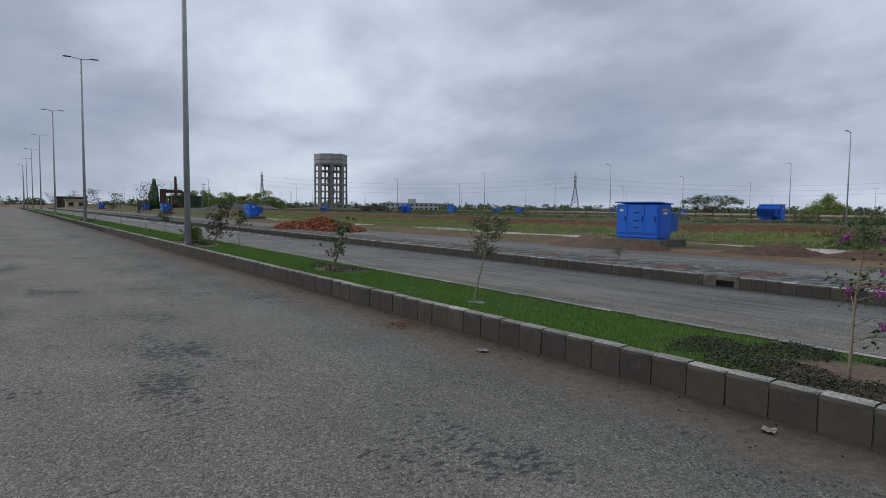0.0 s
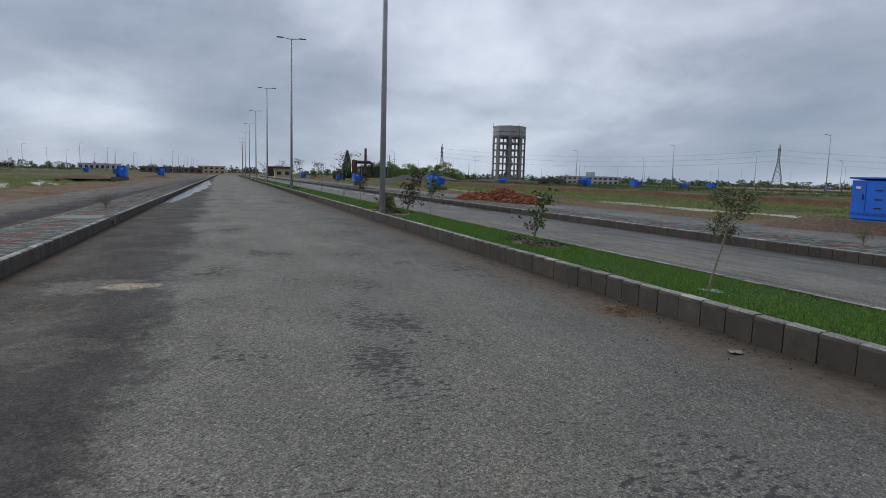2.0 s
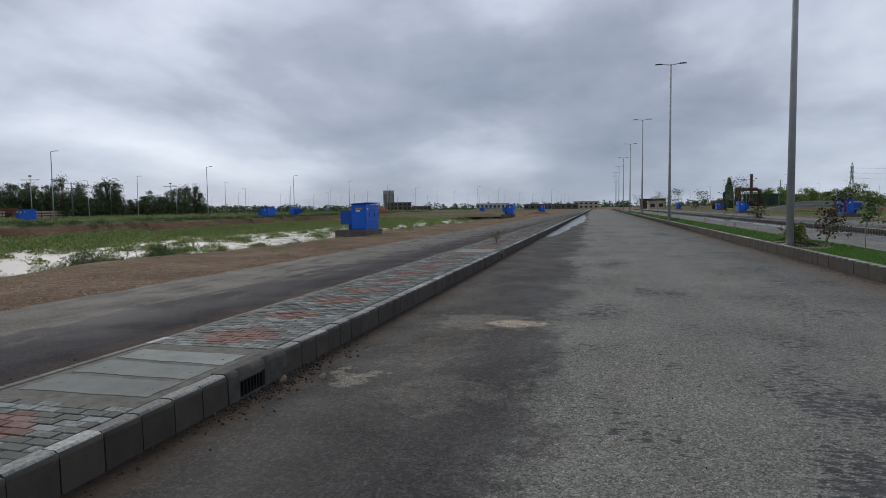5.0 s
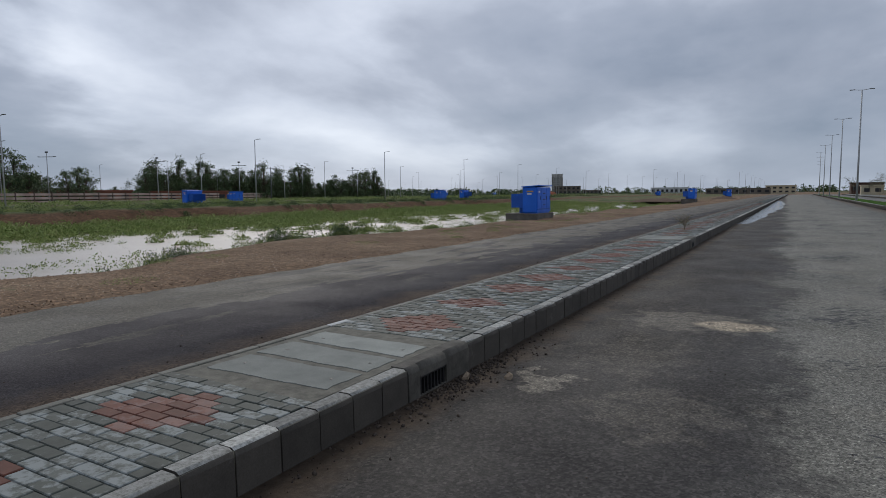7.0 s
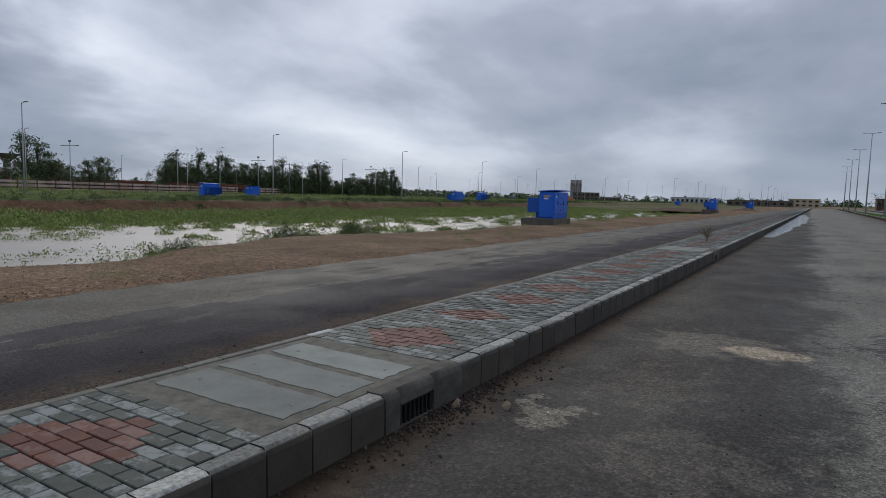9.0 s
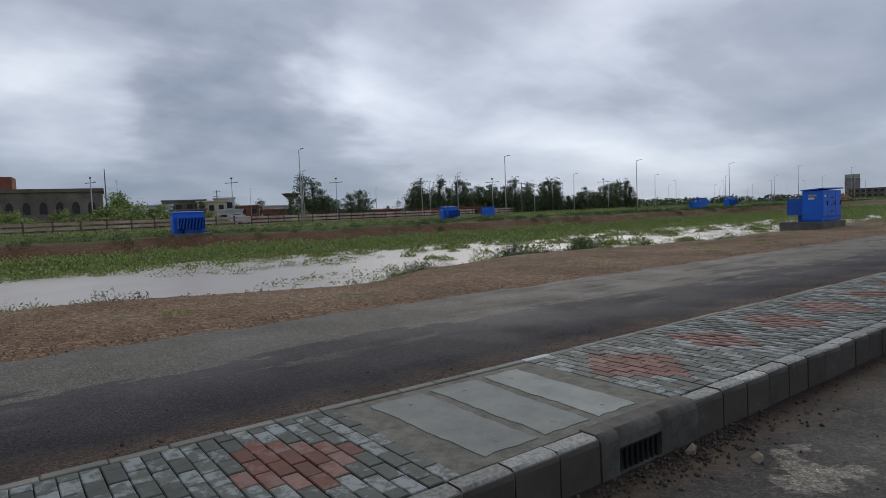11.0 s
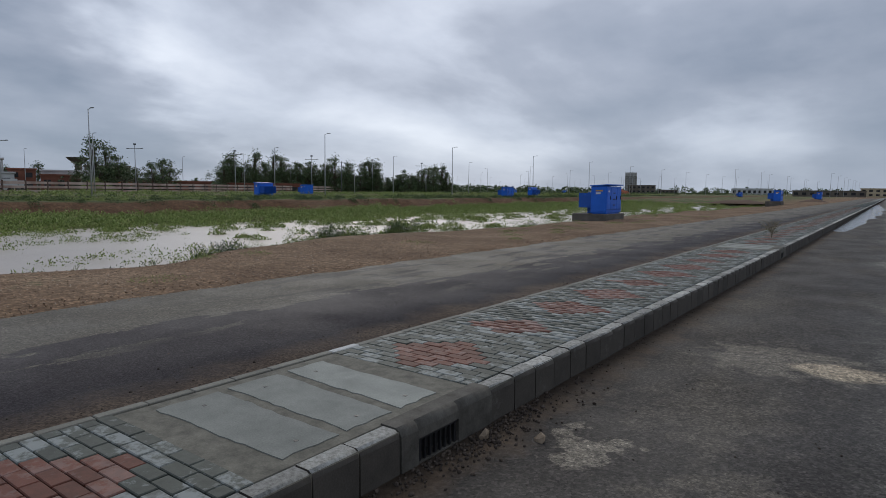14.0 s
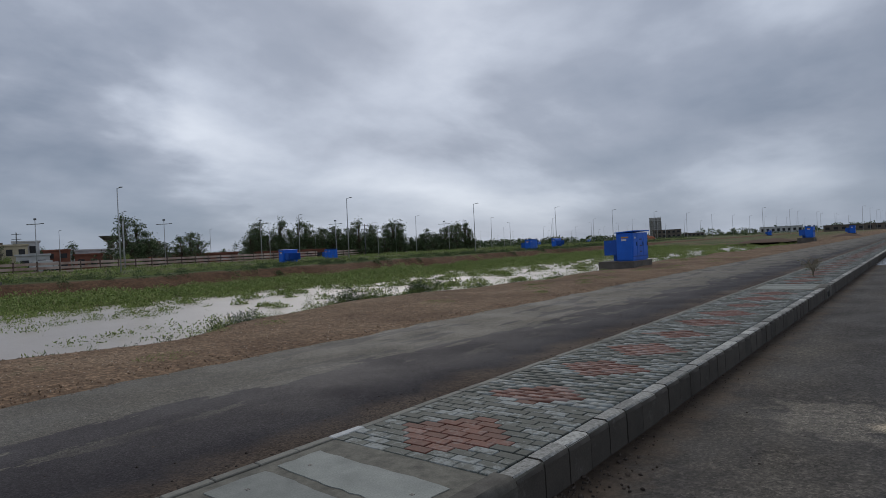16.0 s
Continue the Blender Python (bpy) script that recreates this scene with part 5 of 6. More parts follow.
# belt of green at the far side of the floodwater
scrub("pond_scrub", field(1800, -46.0, -33.5, -25, 125, 0.5, 1.3, 0.25, 0.75), 100, 0.14, SCRUB, 1, "dense light green scrub at the foot of the earth bank", 1.3)
scrub("pond_scrub", field(2300, -36, -19, -10, 130, 0.25, 0.8, 0.2, 0.65, lambda x, y: waves(x, y, 0.6, 0.35, 1.0) > 0.35), 80, 0.095, SCRUB, 2, "light green clumps growing out of the floodwater", 1.3)
scrub("pond_scrub", field(520, -34, -18.5, 26, 120, 0.3, 0.8, 0.2, 0.6), 100, 0.095, SCRUB, 3, "light green clumps growing out of the floodwater", 1.3)
scrub("pond_scrub", field(170, -33, -18.5, 22, 120, 0.5, 1.1, 0.35, 0.8), 260, 0.13, SCRUB, 14, "round fluffy green bushes standing in the floodwater", 1.2)
scrub("pond_scrub", field(420, -41, -32.5, -15, 120, 0.5, 1.2, 0.4, 0.85, lambda x, y: waves(x, y, 0.7, 0.4, 2.3) > -0.4), 200, 0.13, SCRUB, 21, "fluffy yellow-green bushes along the far shore", 1.6)
scrub("bank_scrub", field(170, -52.4, -49.4, -25, 130, 0.3, 0.8, 0.3, 0.65), 110, 0.13, SCRUB_DK, 22, "dark green shrubs hanging over the edge of the bank", 1.8)
scrub("bank_scrub", field(330, -58, -51.2, -25, 125, 0.3, 0.9, 0.15, 0.45), 60, 0.10, SCRUB, 15, "green weeds along the top of the earth bank", 1.3)
scrub("pond_reeds", field(460, -33, -17.5, 2, 70, 0.06, 0.4, 0.1, 0.3), 16, 0.12, REED, 4, "sparse dry reeds standing in the floodwater", 9, "reeds")
edge = [(-16.5 + rv.normal(0, 0.5), y + rv.normal(0, 0.8), rv.uniform(0.2, 0.55), rv.uniform(0.15, 0.5)) for y in np.arange(5, 60, 1.7)]
scrub("bank_tufts", edge, 140, 0.14, SCRUB, 5, "tufts of grass along the water's edge", 8, "grass tufts")
scrub("bank_tufts", [(-16.5 + rv.normal(0, 0.5), rv.uniform(4, 60), rv.uniform(0.15, 0.4), rv.uniform(0.1, 0.35)) for _ in range(90)], 50, 0.12, SCRUB, 6, "green weeds along the water's edge")
scrub("verge_grass", [(rv.uniform(-14.6, -10.8), rv.uniform(6, 50), rv.uniform(0.25, 0.6), 0.06) for _ in range(30)], 170, 0.09, SCRUB, 7, "thin grass patches on the gravel verge", 6, "grass")
for x, y, s in ((-16.8, 19.4, 0.75), (-17.1, 20.2, 0.55), (-16.9, 22.9, 0.6), (-17.3, 23.6, 0.8), (-17.6, 31.5, 0.7), (-17.2, 34, 0.6), (-16.6, 15.0, 0.6), (-17.3, 27.0, 0.55), (-17.0, 12.2, 0.6), (-17.6, 7.0, 0.9), (-17.0, 8.7, 0.6), (-17.2, 10.4, 0.55)):
    x, s = x + 0.5, s * 1.25
    rb2 = [(x + rv.normal(0, s * 0.4), y + rv.normal(0, s * 0.4), s * 0.4, s * 0.55) for _ in range(7)]
    ob = scrub("low_bush", rb2, 120, 0.11, SCRUB_DK if s > 0.65 else SCRUB, int(y * 10), "small green bush at the water's edge", 3.2, "bush")
    ob["kind"], ob["group"] = "", "waterside bushes"
    del ob["kind"]
# terraces beyond
scrub("bank_scrub", field(420, -51.5, -45, -25, 130, 0.25, 0.7, 0.08, 0.34, lambda x, y: waves(x, y, 0.9, 0.33, 1.2) > 0.9), 24, 0.18, SCRUB, 15, "weeds creeping over the brown earth bank")
scrub("terrace_grass", field(3600, -72, -50.6, -30, 160, 0.4, 1.1, 0.05, 0.24), 20, 0.2, SCRUB, 16, "thin green grass on the terrace", 4.0)
scrub("terrace_scrub", field(2600, -70, -50.8, -30, 190, 0.3, 0.9, 0.1, 0.45, lambda x, y: waves(x, y, 0.5, 0.2, 2.0) > 0.1), 20, 0.22, SCRUB_DK, 8, "dark green weeds on the far terrace")
scrub("terrace_scrub", field(3400, -128, -66, -20, 240, 0.4, 1.3, 0.15, 0.7, lambda x, y: waves(x, y, 0.3, 0.15, 3.0) > -0.5), 18, 0.32, SCRUB, 9, "green weeds and scrub on the far plots")
scrub("terrace_scrub", field(2200, -330, -60, 150, 620, 0.8, 2.6, 0.3, 1.3, lambda x, y: waves(x, y, 0.05, 0.04, 1.0) > 0.2), 14, 0.6, SCRUB_DK, 10, "distant dark scrub on open plots")
scrub("field_scrub", field(3600, 31, 53, 0, 150, 0.35, 0.95, 0.15, 0.6, lambda x, y: (waves(x, y, 0.5, 0.25, 1.5) > -0.3) & ((x > 38) | (y > 34))), 26, 0.2, SCRUB, 11, "light green scrub in the hollow beyond the road")
scrub("field_scrub", field(500, 23.2, 31, 26, 150, 0.2, 0.7, 0.05, 0.35, lambda x, y: waves(x, y, 0.6, 0.3, 0.5) > 0.4), 26, 0.14, SCRUB, 12, "patches of weeds on the verge")
scrub("field_scrub", field(3000, 56, 140, 5, 240, 0.4, 1.3, 0.1, 0.6, lambda x, y: waves(x, y, 0.3, 0.15, 2.2) > -0.5), 18, 0.32, SCRUB_DK, 13, "dark green scrub on the far plots")
scrub("field_scrub", field(2200, 60, 480, 150, 620, 0.8, 2.6, 0.3, 1.3, lambda x, y: waves(x, y, 0.05, 0.04, 2.0) > 0.2), 14, 0.6, SCRUB_DK, 14, "distant dark scrub on open plots")
for x, y in ((41, 15), (43, 12), (45, 16.5), (47, 13), (49, 18), (50, 14), (62, 22), (66, 28), (72, 24)):
    ob = scrub("low_bush", [(x + rv.normal(0, 0.8), y + rv.normal(0, 0.8), 0.8, 1.0) for _ in range(8)], 70, 0.16, SCRUB_DK, int(x * 7), "dark green bush on the rough bank", 2.2, "bush")
    del ob["kind"]
    ob["group"] = "bank bushes"
sapling("dry_weed", -3.75, 26.5, 0.26, 0.55, 91, REED, "dry straw-coloured weed growing on the footpath", (0, 0), 6, 300, 0.07, 7, 0.2, 0.6, cat="weed")
sapling("dry_weed", 17.0, 13.5, 0.2, 0.45, 92, REED, "dry straw-coloured weed at the footpath edge", (0, 0), 6, 300, 0.07, 7, 0.2, 0.6, cat="weed")


# ---- trees ----
def tree(seed, h, spread, leaf, label, clumps=34, per=46, size=0.42, low=0.3, shape="tall", name="tree"):
    r = random.Random(seed)
    ob = empty(name, pose(0, 0, 0), label, "tree", "far trees")
    bm = bmesh.new()
    top = h * (0.8 if shape == "tall" else 0.6)
    path = [Vector((0.04 * h * math.sin(2 * t + seed), 0.03 * h * math.cos(3 * t), h * -0.02 + top * t)) for t in (0, 0.25, 0.5, 0.75, 1)]
    add_tube(bm, path, h * 0.022, h * 0.007, 7)
    pts = []
    for k in range(clumps):
        t = low + (1 - low) * (k + r.random()) / clumps
        a = r.uniform(0, math.tau)
        if shape == "tall":
            rad = spread * math.sin(math.pi * min(1, 0.18 + 0.8 * (t - low) / (1 - low))) * r.uniform(0.2, 1.3)
            c = Vector((math.cos(a) * rad, math.sin(a) * rad, h * t * r.uniform(0.88, 1.08)))
        else:
            rad = spread * math.sqrt(r.random())
            c = Vector((math.cos(a) * rad, math.sin(a) * rad, h * (0.62 + 0.38 * (1 - (rad / spread) ** 2) * r.uniform(0.5, 1.1)) if shape == "flat" else h * (0.2 + 0.75 * r.random() * (1.05 - (rad / spread) ** 2))))
        s = path[min(int(t * 3.4), 3)]
        add_tube(bm, [s, s.lerp(c, 0.55) + Vector((0, 0, 0.04 * h)), c], h * 0.008, h * 0.002, 4, False)
        cr = (0.075 * h if shape == "tall" else 0.13 * h) * r.uniform(0.5, 1.4)
        for _ in range(per):
            pts.append((c.x + r.gauss(0, 1) * cr * 0.6, c.y + r.gauss(0, 1) * cr * 0.6, c.z + r.gauss(0, 1) * cr * (0.5 if shape != "flat" else 0.25)))
    part("trunk", bm, BARK_DK, ob)
    v, f = leaves(pts, size, seed, 2.0, 0.3)
    mesh_np("crown", v, f, leaf, ob)
    return ob


EUC = "dark green tall tree in a far windbreak"
kinds = [tree(s, h, sp, LEAF_DK, EUC, cl, 40, 0.5, 0.14) for s, h, sp, cl in ((1, 11, 5.2, 64), (2, 13.5, 4.2, 64), (3, 8.5, 6.0, 60), (4, 10, 5.4, 62), (5, 12.5, 3.6, 54))]
for o in kinds:
    o.matrix_basis = pose(-172 + 5 * kinds.index(o), 120 + 7 * kinds.index(o), -0.2)
rt = random.Random(31)
for k in range(112):
    t = 0.86 * k / 112
    copy_thing(rt.choice(kinds), pose(-172 + 38 * t + rt.uniform(-5, 5), 118 + 86 * t + rt.uniform(-4, 4), 0.1, 0, 0, rt.uniform(0, 360)) @ Matrix.Scale(rt.choice((0.6, 0.7, 0.75, 0.85, 1.1)) * (0.92 - 0.24 * t), 4))
for az, d, s in ((-67.5, 176, 0.6), (-66.3, 170, 1.05), (-65.4, 174, 0.95), (-64.6, 172, 0.85), (-63.2, 180, 0.6), (-62.0, 168, 0.7), (-61.2, 172, 0.8), (-60.6, 176, 0.5), (-70, 210, 0.6), (-72, 205, 0.5), (-75, 190, 0.6), (-58.5, 200, 0.5), (-66, 182, 0.8), (-64, 186, 0.7)):
    x, y = -0.7 + d * math.sin(radians(az)), 4.6 + d * math.cos(radians(az))
    copy_thing(rt.choice(kinds), pose(x, y, 0.1, 0, 0, rt.uniform(0, 360)) @ Matrix.Scale(s, 4))
dome = tree(51, 6.6, 6.2, SCRUB, "broad bright green thorn tree behind the precast wall", 90, 140, 0.4, 0.2, "dome")
dome.matrix_basis = pose(-125, 23.5, 0.1) @ Matrix.Scale(1.12, 4)
for x, y, s in ((-124, 15, 0.62), (-122, 8, 0.6), (-126, 31, 0.7), (-150, 5, 0.9), (-139, 66, 0.45), (-140, 44, 0.5)):
    copy_thing(dome, pose(x, y, 0.1, 0, 0, 77 * s) @ Matrix.Scale(s, 4))
flat = tree(61, 5.2, 6.2, LEAF_DK, "spreading flat-topped acacia tree behind the far fence", 60, 44, 0.32, 0.4, "flat")
flat.matrix_basis = pose(118, 69, 0.2)
copy_thing(dome, pose(190, 76, 0.1, 0, 0, 30) @ Matrix.Scale(0.95, 4))
copy_thing(dome, pose(90, 250, 0.1) @ Matrix.Scale(1.1, 4))
for k in range(9):
    copy_thing(dome, pose(70 + 5 * k + rt.uniform(-2, 2), 330 + rt.uniform(-5, 5), 0.1, 0, 0, 40 * k) @ Matrix.Scale(rt.uniform(0.8, 1.3), 4))
# woods on the horizon
fx = []
rw = np.random.RandomState(12)
for az0, az1, dist, n, hh in ((-85, -30, 620, 300, 6.5), (-38, 12, 900, 340, 8), (8, 80, 720, 420, 7), (-60, -20, 420, 70, 4.5), (20, 70, 520, 90, 4.5)):
    a = np.radians(rw.uniform(az0, az1, n))
    d = dist * rw.uniform(0.9, 1.15, n)
    fx.append(np.stack([d * np.sin(a), d * np.cos(a), rw.uniform(3, 9, n), hh * rw.uniform(0.35, 1.15, n)], -1))
fx = np.concatenate(fx)
k = np.repeat(np.arange(len(fx)), 60)
aa, dd = rw.uniform(0, math.tau, len(k)), np.sqrt(rw.rand(len(k)))
hz = rw.rand(len(k))
pp = np.stack([fx[k, 0] + fx[k, 2] * dd * np.cos(aa) * (1.05 - 0.6 * hz), fx[k, 1] + fx[k, 2] * dd * np.sin(aa) * (1.05 - 0.6 * hz), fx[k, 3] * hz], -1)
v, f = leaves(pp, 2.0, 13, 1.5)
tagged(mesh_np("far_woods", v, f, LEAF_DK), "low dark woods along the horizon", "woods", kind="stuff")

# ---- water towers ----
TANKC = mat_plain("new_concrete", (0.30, 0.295, 0.28), (0.46, 0.45, 0.43), 0.5, 0.9, 0, 0.2, 0.3, 3)
def water_tower(x, y, h, turn):
    ob = empty("water_tower", pose(x, y, 0, 0, 0, turn), "unfinished grey concrete water tower on a column frame", "water tower", "water towers")
    R, tank0 = 5.75, h * 0.825
    ang = [math.tau * k / 8 for k in range(8)]
    for a in ang:
        bm = box_bm(-0.3, 0.3, -0.55, 0.55, -0.5, tank0)
        bmesh.ops.transform(bm, matrix=Matrix.Translation((R * math.cos(a), R * math.sin(a), 0)) @ Matrix.Rotation(a, 4, "Z"), verts=bm.verts)
        part("column", bm, CONC, ob)
    for a in ang[::2]:
        bm = box_bm(-0.22, 0.22, -0.22, 0.22, -0.5, tank0)
        bmesh.ops.transform(bm, matrix=Matrix.Translation((2.3 * math.cos(a + 0.39), 2.3 * math.sin(a + 0.39), 0)), verts=bm.verts)
        part("column", bm, CONC, ob)
    for k in range(1, 8):
        z = tank0 * k / 7.0 - (0.3 if k == 7 else 0)
        for i in range(8):
            bm = bmesh.new()
            p, q = Vector((R * math.cos(ang[i]), R * math.sin(ang[i]), z)), Vector((R * math.cos(ang[(i + 1) % 8]), R * math.sin(ang[(i + 1) % 8]), z))
            m = Matrix.Translation((p + q) / 2) @ Matrix.Rotation(math.atan2((q - p).y, (q - p).x), 4, "Z")
            b2 = add_box(bm, -(q - p).length / 2, (q - p).length / 2, -0.2, 0.2, -0.2, 0.2 if k != 4 else 0.4)
            for vv in b2:
                vv.co = m @ vv.co
            part("ring_beam", bm, CONC, ob)
        for s in (0, 1):
            bm = bmesh.new()
            b2 = add_box(bm, -R, R, -0.18, 0.18, z - 0.25 + 0.01 * s, z + 0.25 + 0.01 * s)
            if s:
                for vv in b2:
                    vv.co = Matrix.Rotation(math.pi / 2, 4, "Z") @ vv.co
            part("cross_beam", bm, CONC, ob)

    def prism(r, z0, z1):
        bm = bmesh.new()
        lo = [bm.verts.new((r * math.cos(a), r * math.sin(a), z0)) for a in ang]
        hi = [bm.verts.new((r * math.cos(a), r * math.sin(a), z1)) for a in ang]
        bm.faces.new(lo[::-1]), bm.faces.new(hi)
        for i in range(8):
            bm.faces.new((lo[i], lo[(i + 1) % 8], hi[(i + 1) % 8], hi[i]))
        return bm

    part("tank", prism(R + 0.3, tank0, h * 0.975), TANKC, ob, "board-marked concrete tank")
    part("tank_roof", prism(R + 0.38, h * 0.975, h), TANKC, ob)
    for z in (tank0 + 0.2, tank0 + 1.6):
        part("walkway", prism(R + 0.45, z, z + 0.05), GALV_DK, ob, "thin scaffold walkway")
    for a in (0.2, 2.4, 4.5):
        part("scaffold_pole", tube_bm([(R * 1.08 * math.cos(a), R * 1.08 * math.sin(a), 0), (R * 1.08 * math.cos(a), R * 1.08 * math.sin(a), h * 1.05)], 0.07, 0.07, 5), GALV_DK, ob)
    bm = bmesh.new()
    for k in range(14):
        a0, a1 = k * 0.9, (k + 1) * 0.9
        add_tube(bm, [(1.6 * math.cos(a0), 1.6 * math.sin(a0), tank0 * k / 14), (1.6 * math.cos(a1), 1.6 * math.sin(a1), tank0 * (k + 1) / 14)], 0.22, 0.22, 4)
    part("stair", bm, CONC, ob)
    return ob


WT = water_tower(100.9, 211, 21.3, 22)
WT2 = copy_thing(WT, pose(-231, 657, 0, 0, 0, 40) @ Matrix.Scale(1.05, 4))
part("core", box_bm(-3.9, 3.9, -3.9, 3.9, 2.5, 17.5), TANKC, WT2, "walled concrete core")


# ---- pylons and wires ----
def pylon(h):
    ob = empty("pylon", pose(0, 0, 0), "tall grey lattice power pylon", "pylon", "power pylons")
    w0, w1 = h * 0.125, h * 0.02

    def at(t, sx, sy):
        w = w0 + (w1 - w0) * min(1, t / 0.62) ** 0.85
        return Vector((sx * w, sy * w, h * t))

    cs = ((-1, -1), (1, -1), (1, 1), (-1, 1))
    for c in cs:
        part("leg", tube_bm([at(t, *c) for t in (0, 0.2, 0.4, 0.62, 0.9)] + [Vector((0, 0, h))], h * 0.0055, h * 0.003, 4), GALV_DK, ob)
    bm = bmesh.new()
    ts = (0, 0.16, 0.30, 0.42, 0.52, 0.62, 0.72, 0.82, 0.9)
    for a, b in zip(ts, ts[1:]):
        for i in range(4):
            p, q = cs[i], cs[(i + 1) % 4]
            add_tube(bm, [at(a, *p), at(b, *q)], h * 0.003, h * 0.003, 3, False)
            add_tube(bm, [at(a, *q), at(b, *p)], h * 0.003, h * 0.003, 3, False)
            add_tube(bm, [at(b, *p), at(b, *q)], h * 0.003, h * 0.003, 3, False)
    part("bracing", bm, GALV_DK, ob)
    for t, arm in ((0.62, 0.16), (0.74, 0.14), (0.86, 0.12)):
        for s in (-1, 1):
            bm = bmesh.new()
            tip = Vector((s * arm * h, 0, h * (t + 0.005)))
            for c in ((s, -1), (s, 1)):
                add_tube(bm, [at(t, *c), tip], h * 0.003, h * 0.0025, 3)
                add_tube(bm, [at(t + 0.05, *c), tip], h * 0.003, h * 0.0025, 3)
            part("cross_arm", bm, GALV_DK, ob)
    return ob


H = 44.0
sites = [(257, 729, 50), (517.5, 463, 50), (775, 195, 50), (330, 1500, 30)]
PY = pylon(H)
PY.matrix_basis = pose(257, 729, 0, 0, 0, 50)
for x, y, a in sites[1:]:
    copy_thing(PY, pose(x, y, 0, 0, 0, a))
wires = empty("power_line", pose(0, 0, 0), "thin sagging wires between the pylons", "power line")
for (xa, ya, a), (xb, yb, b) in zip(sites[:2], sites[1:3]):
    for t, arm in ((0.62, 0.16), (0.74, 0.14), (0.86, 0.12)):
        for s in (-1, 1):
            oa, ob2 = Vector((math.cos(radians(a)), math.sin(radians(a)), 0)) * s * arm * H, Vector((math.cos(radians(b)), math.sin(radians(b)), 0)) * s * arm * H
            p, q = Vector((xa, ya, H * t)) + oa, Vector((xb, yb, H * t)) + ob2
            pts = [p.lerp(q, u) - Vector((0, 0, 34 * u * (1 - u))) for u in (k / 14 for k in range(15))]
            part("wire", tube_bm(pts, 0.028, 0.028, 4), WIRE, wires)


def pole_h(x, y, h, turn=0):
    ob = empty("power_pole", pose(x, y, 0, 0, 0, turn), "slim power pole with cross-arms", "power pole", "power poles")
    part("post", tube_bm([(0, 0, 0), (0, 0, h)], 0.32, 0.2, 6), GALV_DK, ob)
    for z in (0.7, 0.83, 0.95):
        part("cross_arm", box_bm(-h * 0.13, h * 0.13, -0.12, 0.12, h * z, h * z + 0.2), GALV_DK, ob)
    return ob


PP = pole_h(110, 500, 18, 30)
for x, y, s in ((150, 560, 1.0), (135, 520, 1.1), (-120, 120, 0.5), (-190, 60, 0.62), (-205, 96, 0.6), (250, 620, 1.0)):
    copy_thing(PP, pose(x, y, 0, 0, 0, 30) @ Matrix.Scale(s, 4))


def floodlight(x, y, h=11.5):
    ob = empty("floodlight_mast", pose(x, y, 0.2), "highway lamp mast with two arms and floodlight cluster", "street lamp", "highway lamps")
    part("pole", tube_bm([(0, 0, 0), (0, 0, h)], 0.14, 0.08, 6), GALV, ob)
    part("arm", tube_bm([(-1.7, -0.6, h - 0.8), (1.7, 0.6, h - 0.8)], 0.09, 0.09, 5), GALV, ob)
    for s in (-1, 1):
        part("lamp_head", box_bm(s * 1.9 - 0.35, s * 1.9 + 0.35, s * 0.6 - 0.2, s * 0.6 + 0.2, h - 0.85, h - 0.7, 0.02), GALV_DK, ob)
    part("floodlight", box_bm(-0.4, 0.4, -0.15, 0.15, h + 0.05, h + 0.45, 0.05), GALV_DK, ob)
    return ob


FL = floodlight(-149, 22)
for y in (52, 80, 108, 136, 164, 192):
    copy_thing(FL, pose(-150, y, 0.2, 0, 0, 5))

# ---- walls, fences and buildings ----
WALLC = mat_plain("precast_wall", (0.26, 0.175, 0.14), (0.56, 0.45, 0.39), 0.35, 0.9, 0, 0.2, 0.3, 5)
WALLP = mat_plain("precast_post", (0.10, 0.07, 0.055), (0.15, 0.105, 0.085), 1, 0.9)


def precast_wall(name, x, y0, n, pitch, h, label, slats=3, turn=0, fill=0.82):
    ob = empty(name, pose(x, y0, 0.3, 0, 0, turn), label, "wall", kind="structure")
    post = bpy.data.meshes.new("post")
    bm = box_bm(-0.12, 0.12, -0.12, 0.12, 0, h + 0.12, 0.01)
    bm.to_mesh(post), bm.free()
    post.materials.append(WALLP)
    pan = bpy.data.meshes.new("panel")
    ph = h / slats
    bm = box_bm(-0.04, 0.04, 0.12, pitch - 0.12, ph * (0.86 - fill), ph * 0.86, 0.01)
    bm.to_mesh(pan), bm.free()
    pan.materials.append(WALLC)
    for k in range(n):
        o = new("post", post)
        o.parent, o.matrix_basis = ob, pose(0, k * pitch, 0)
        if k < n - 1:
            for s in range(slats):
                o = new("panel", pan)
                o.parent, o.matrix_basis = ob, pose(0, k * pitch, s * ph)
    return ob


precast_wall("precast_wall_left", -98, -30, 62, 4.0, 2.2, "brown precast panel wall along the far plots", 3, 17, 0.62)
precast_wall("precast_wall_right", 88, 8, 30, 3.4, 1.3, "brown post-and-rail fence beyond the far street", 2, -8, 0.35)

